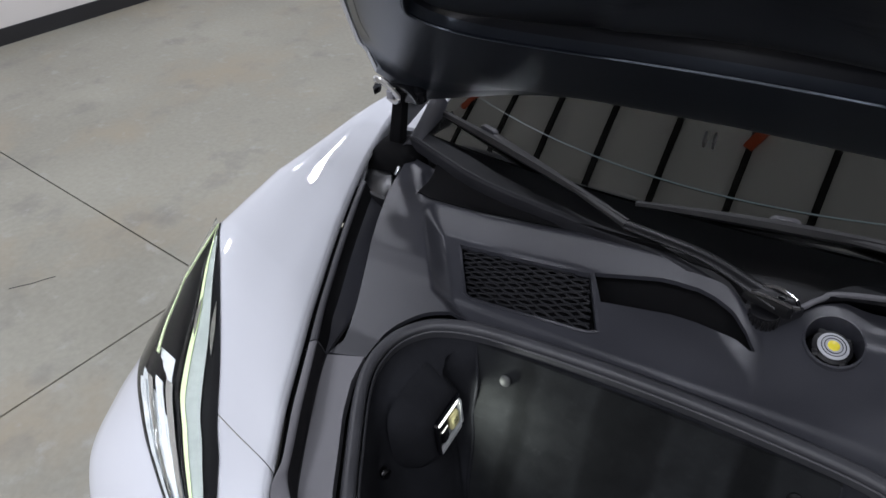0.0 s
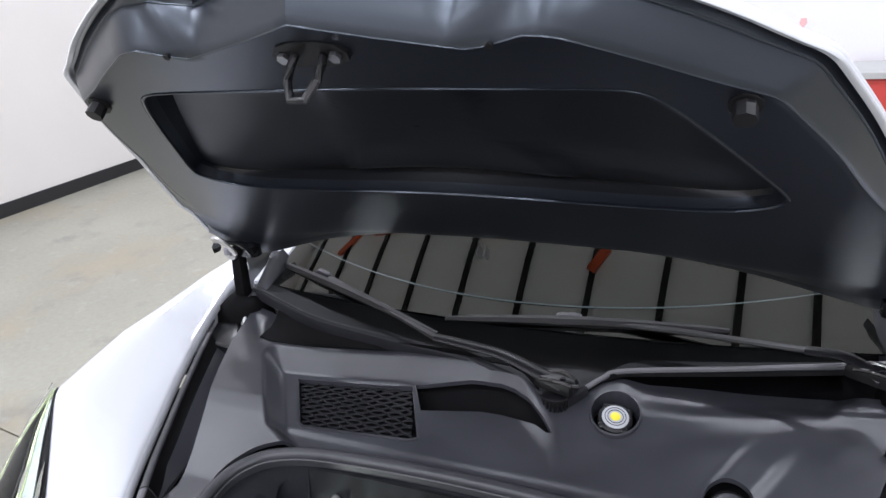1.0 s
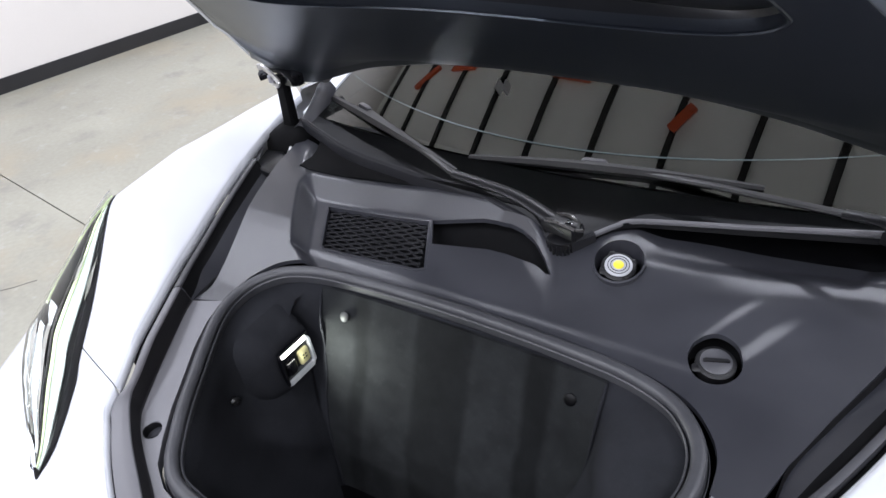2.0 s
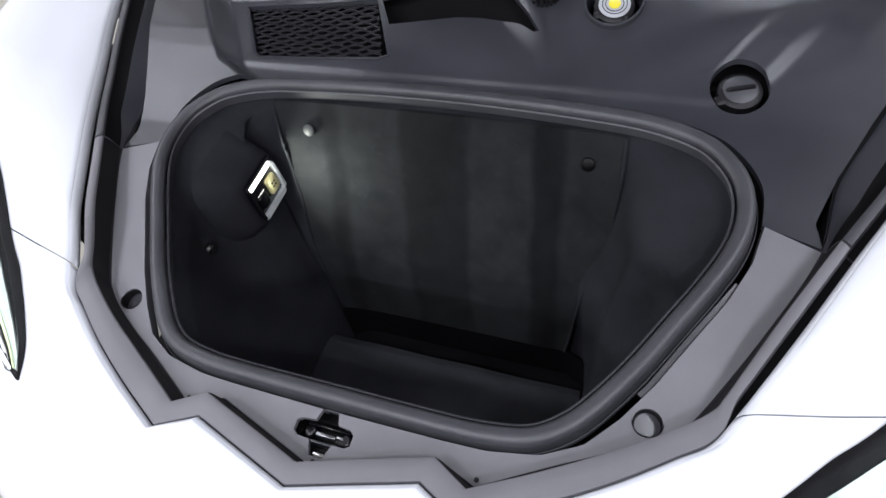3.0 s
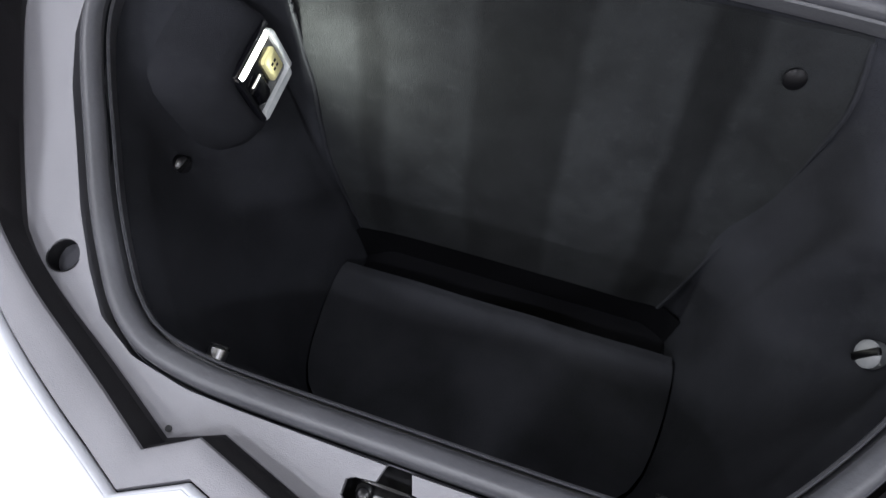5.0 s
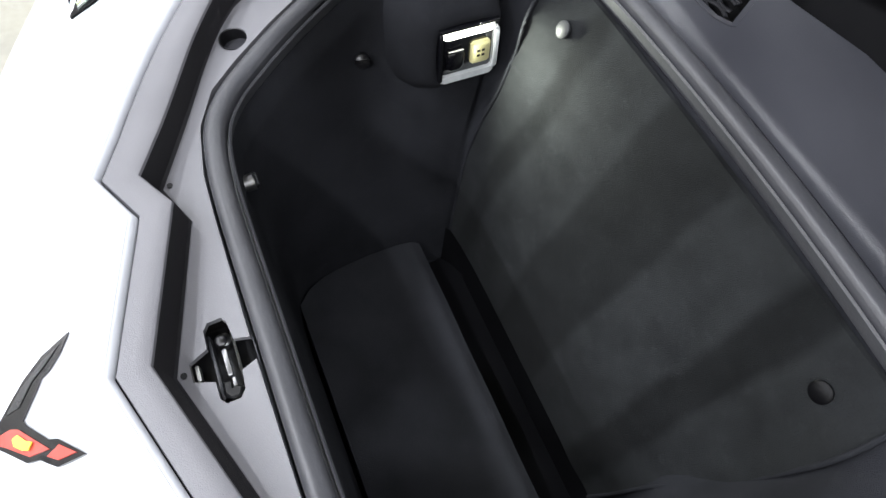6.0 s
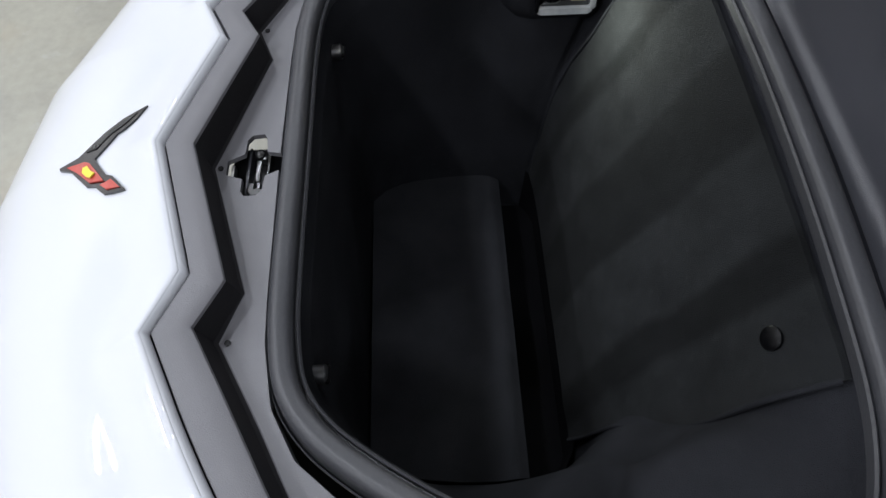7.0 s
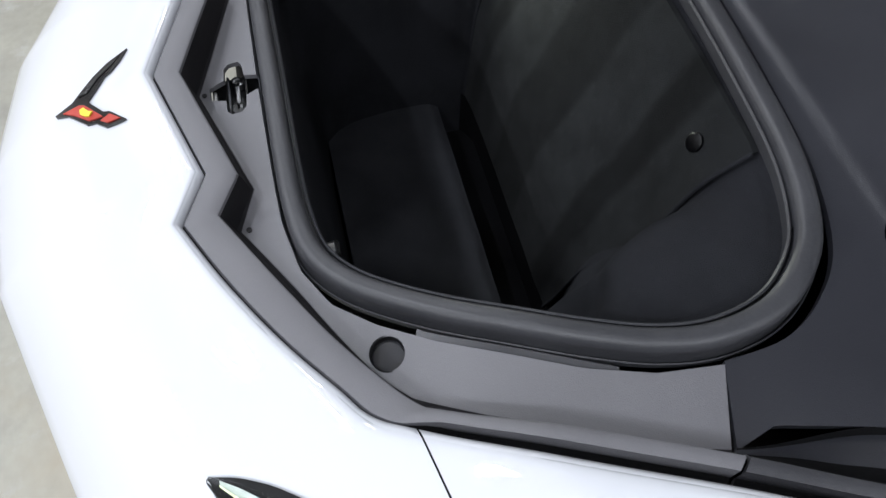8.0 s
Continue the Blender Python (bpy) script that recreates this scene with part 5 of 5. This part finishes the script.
RIDGE = mirrored([(0, .006), (.06, .024), (.135, .050), (.160, .057), (.185, .053), (.215, .038), (.245, .042), (.315, .083), (.378, .123), (.435, .155), (.470, .200), (.526, .306), (.584, .425), (.63, .53), (.68, .66), (.70, .80), (.66, .86), (.50, .80), (.25, .74), (0, .725)])
rows = []
for p in BONNET:
    ang = math.atan2(p[1] - CY, p[0] - CX)
    full = math.hypot(p[0] - CX, p[1] - CY)
    ro = min(ray_radius(OPENING, ang), full * .82)

    def at(r, z):
        x, y = CX + r * math.cos(ang), CY + r * math.sin(ang)
        return Vector((x, y, z(x, y)))

    skin = lambda x, y: z_skin(x, y) - .010
    line = lambda x, y: z_liner(y)
    mixz = lambda f: (lambda x, y: lerp(z_skin(x, y) - .0145, z_liner(y), f))
    edge_r = min(ray_radius(RIDGE, ang), full - .05)
    wall = lerp(full, edge_r, .42)
    hem = .004 if p[1] > .80 else .011
    row = [at(full - hem, lambda x, y: z_skin(x, y) - (.0145 if hem < .006 else .0045)), at(full - hem - .004, lambda x, y: z_skin(x, y) - (.0150 if hem < .006 else .0090)), at(lerp(full, edge_r, .34), mixz(.02)), at(lerp(full, edge_r, .39), mixz(.06))]
    for f, g in ((.0, .15), (.35, .50), (.7, .83), (.9, .96), (1.0, 1.0)):
        row.append(at(lerp(wall, edge_r, f), mixz(g)))
    row.append(at(lerp(edge_r, ro, .10), line))
    for f in (.3, .5, .7, .9):
        row.append(at(lerp(edge_r, ro, f), line))
    deep = lambda x, y: min(z_liner(y) + .052, z_skin(x, y) - .014) - .010 * smooth(.02, -.02, abs(x) - (.07 + .34 * (y - .115))) * smooth(.11, .16, y) - .03 * max(abs(x) - .34 + .43 * (y - .26), 0)
    row += [at(ro + .004, line), at(ro, lambda x, y: z_liner(y) + .003), at(ro - .003, lambda x, y: z_liner(y) + .022), at(ro - .012, lambda x, y: min(z_liner(y) + .046, z_skin(x, y) - .016)), at(ro - .03, deep)]
    for f in (.92, .84, .76, .68, .6, .52, .44, .36, .28, .2, .1, .01):
        row.append(at((ro - .03) * f, deep))
    rows.append(row)
bm = slab(rows, (0, 0, .004), close_u=True, mat=lambda j: 1 if j >= len(rows[0]) - 15 else 0)
bm.transform(OPEN)
liner = part("bonnet_liner", bm, [HOOD_IN, RECESS], bonnet, "satin black moulded liner", 32)

# rolled edges that stand out of the liner
for name, column, r in (("crease", 3, .0016), ("fold", 8, .0014)):
    bm = bmesh.new()
    path = [row[column] + Vector((0, 0, .0008)) for row in rows]
    start = next(k for k in range(len(path)) if path[k].y < .60 and path[k - 1].y >= .60)
    path = [p for p in path[start:] + path[:start] if p.y < .60]
    ring = []
    for k, p in enumerate(path):
        d = (path[min(k + 1, len(path) - 1)] - path[max(k - 1, 0)]).normalized()
        side = d.cross(Vector((0, 0, 1))).normalized()
        ring.append([p + (side * math.cos(a) + Vector((0, 0, 1)) * math.sin(a)) * r for a in (math.pi / 3 * q for q in range(6))])
    quads(bm, ring, close_v=True)
    bm.transform(OPEN)
    part(name, bm, HOOD_IN, liner)
bm = bmesh.new()
path = [Vector((*p, z_liner(p[1]) + .001)) for p in OPENING]
quads(bm, [[p + Vector((0, 0, 1)) * math.sin(a) * .003 + Vector((p.x - CX, p.y - CY, 0)).normalized() * math.cos(a) * .003 for a in (math.pi / 3 * q for q in range(6))] for p in path], close_u=True, close_v=True)
bm.transform(OPEN)
part("recess_edge", bm, HOOD_IN, liner, "rounded edge of the recess")
bm = bmesh.new()
zc = z_liner(.05)
prism(bm, [(-.043, .048), (-.034, .037), (-.015, .032), (.015, .032), (.034, .037), (.043, .048), (.042, .058), (.026, .066), (-.026, .066), (-.042, .058)], zc - .006, zc + .004, .0)
bm.transform(OPEN)
striker = part("striker", bm, DARK, bonnet, "black steel striker plate with a loop")
bm = bmesh.new()
tube(bm, [(-.016, .048, zc - .002), (-.018, .051, zc - .020), (-.017, .054, zc - .036), (-.008, .058, zc - .056), (.008, .058, zc - .056), (.017, .054, zc - .036), (.018, .051, zc - .020), (.016, .048, zc - .002)], .0046, 8)
bm.transform(OPEN)
part("loop", bm, SATIN, striker, "bent steel loop")
for x in (-.030, .030):
    bm = bmesh.new()
    disc(bm, (x, .050, zc - .008), .0068, .007, 6, .002)
    bm.transform(OPEN)
    part("bolt", bm, RIM, striker, "steel bolt")
for s in (1, -1):
    bm = bmesh.new()
    disc(bm, (s * .405, .158, z_liner(.158) - .002), .0155, .008, 24, .003)
    disc(bm, (s * .405, .158, z_liner(.158) - .013), .0115, .020, 8, .003)
    bm.transform(OPEN)
    part("rubber_stop", bm, DARK, bonnet, "rubber bump stop")
for x, y in ((-.30, .072), (.30, .072)):
    bm = bmesh.new()
    disc(bm, (x * .62, .050, z_liner(.05) - .001), .004, .003, 10)
    bm.transform(OPEN)
    part("push_pin", bm, DARK, bonnet)
for s in (1, -1):
    bm = bmesh.new()
    box(bm, (s * .008 - .04, .800, z_liner(.80) - .014), (.004, .028, .020), .001)
    bm.transform(OPEN)
    part("clip", bm, STEEL, bonnet, "small bright clip")

# ---------------------------------------------------------------- badge on the nose
def badge_plate(points, lift, thick, mat, name, parent, label=""):
    """A small raised plate that follows the nose; its points lie in plan."""
    bm = bmesh.new()
    top, low = [], []
    for x, y in points:
        u = abs(x) / .163 * (1 if x >= 0 else -1)
        v = min(max((outline(EDGE, u)[1] - y) / (outline(EDGE, u)[1] - outline(SHOULDER, u)[1]), 0), 1)
        z = body(u, v).z
        top.append(bm.verts.new((x, y, z + lift + thick)))
        low.append(bm.verts.new((x, y, z + lift)))
    n = len(top)
    bmesh.ops.triangulate(bm, faces=[bm.faces.new(top), bm.faces.new(low[::-1])])
    for i in range(n):
        bm.faces.new((low[i], low[(i + 1) % n], top[(i + 1) % n], top[i]))
    return part(name, bm, mat, parent, label, 20)


badge = badge_plate([(.002, -.175), (-.007, -.152), (-.024, -.137), (-.038, -.124), (-.053, -.105), (-.064, -.076), (-.048, -.087), (-.036, -.100), (-.032, -.108), (-.020, -.116), (-.001, -.130), (.006, -.126), (.027, -.109), (.030, -.101), (.055, -.078), (.054, -.105), (.047, -.113), (.041, -.119), (.039, -.130), (.012, -.157), (.006, -.173)], -.002, .005, GLOSS, "badge", car, "small black, red and yellow winged badge")
badge_plate([(.006, -.163), (.003, -.141), (.006, -.134), (.036, -.109), (.035, -.127), (.017, -.147)], .002, .003, RED, "red_field", badge, "red enamel field")
badge_plate([(.0415, -.112), (.038, -.104), (.036, -.100), (.050, -.086), (.049, -.103)], .002, .003, RED, "red_field", badge, "red enamel field")
badge_plate([(.014, -.139), (.012, -.134), (.021, -.127), (.024, -.122), (.030, -.126), (.027, -.132), (.021, -.138)], .0055, .002, YELLOW, "yellow_mark", badge, "yellow mark")
badge_plate([(-.012, -.143), (-.030, -.128), (-.048, -.104), (-.056, -.087), (-.046, -.098), (-.032, -.117), (-.014, -.131)], .0022, .002, SATIN, "wing_edge", badge, "dark chrome wing")
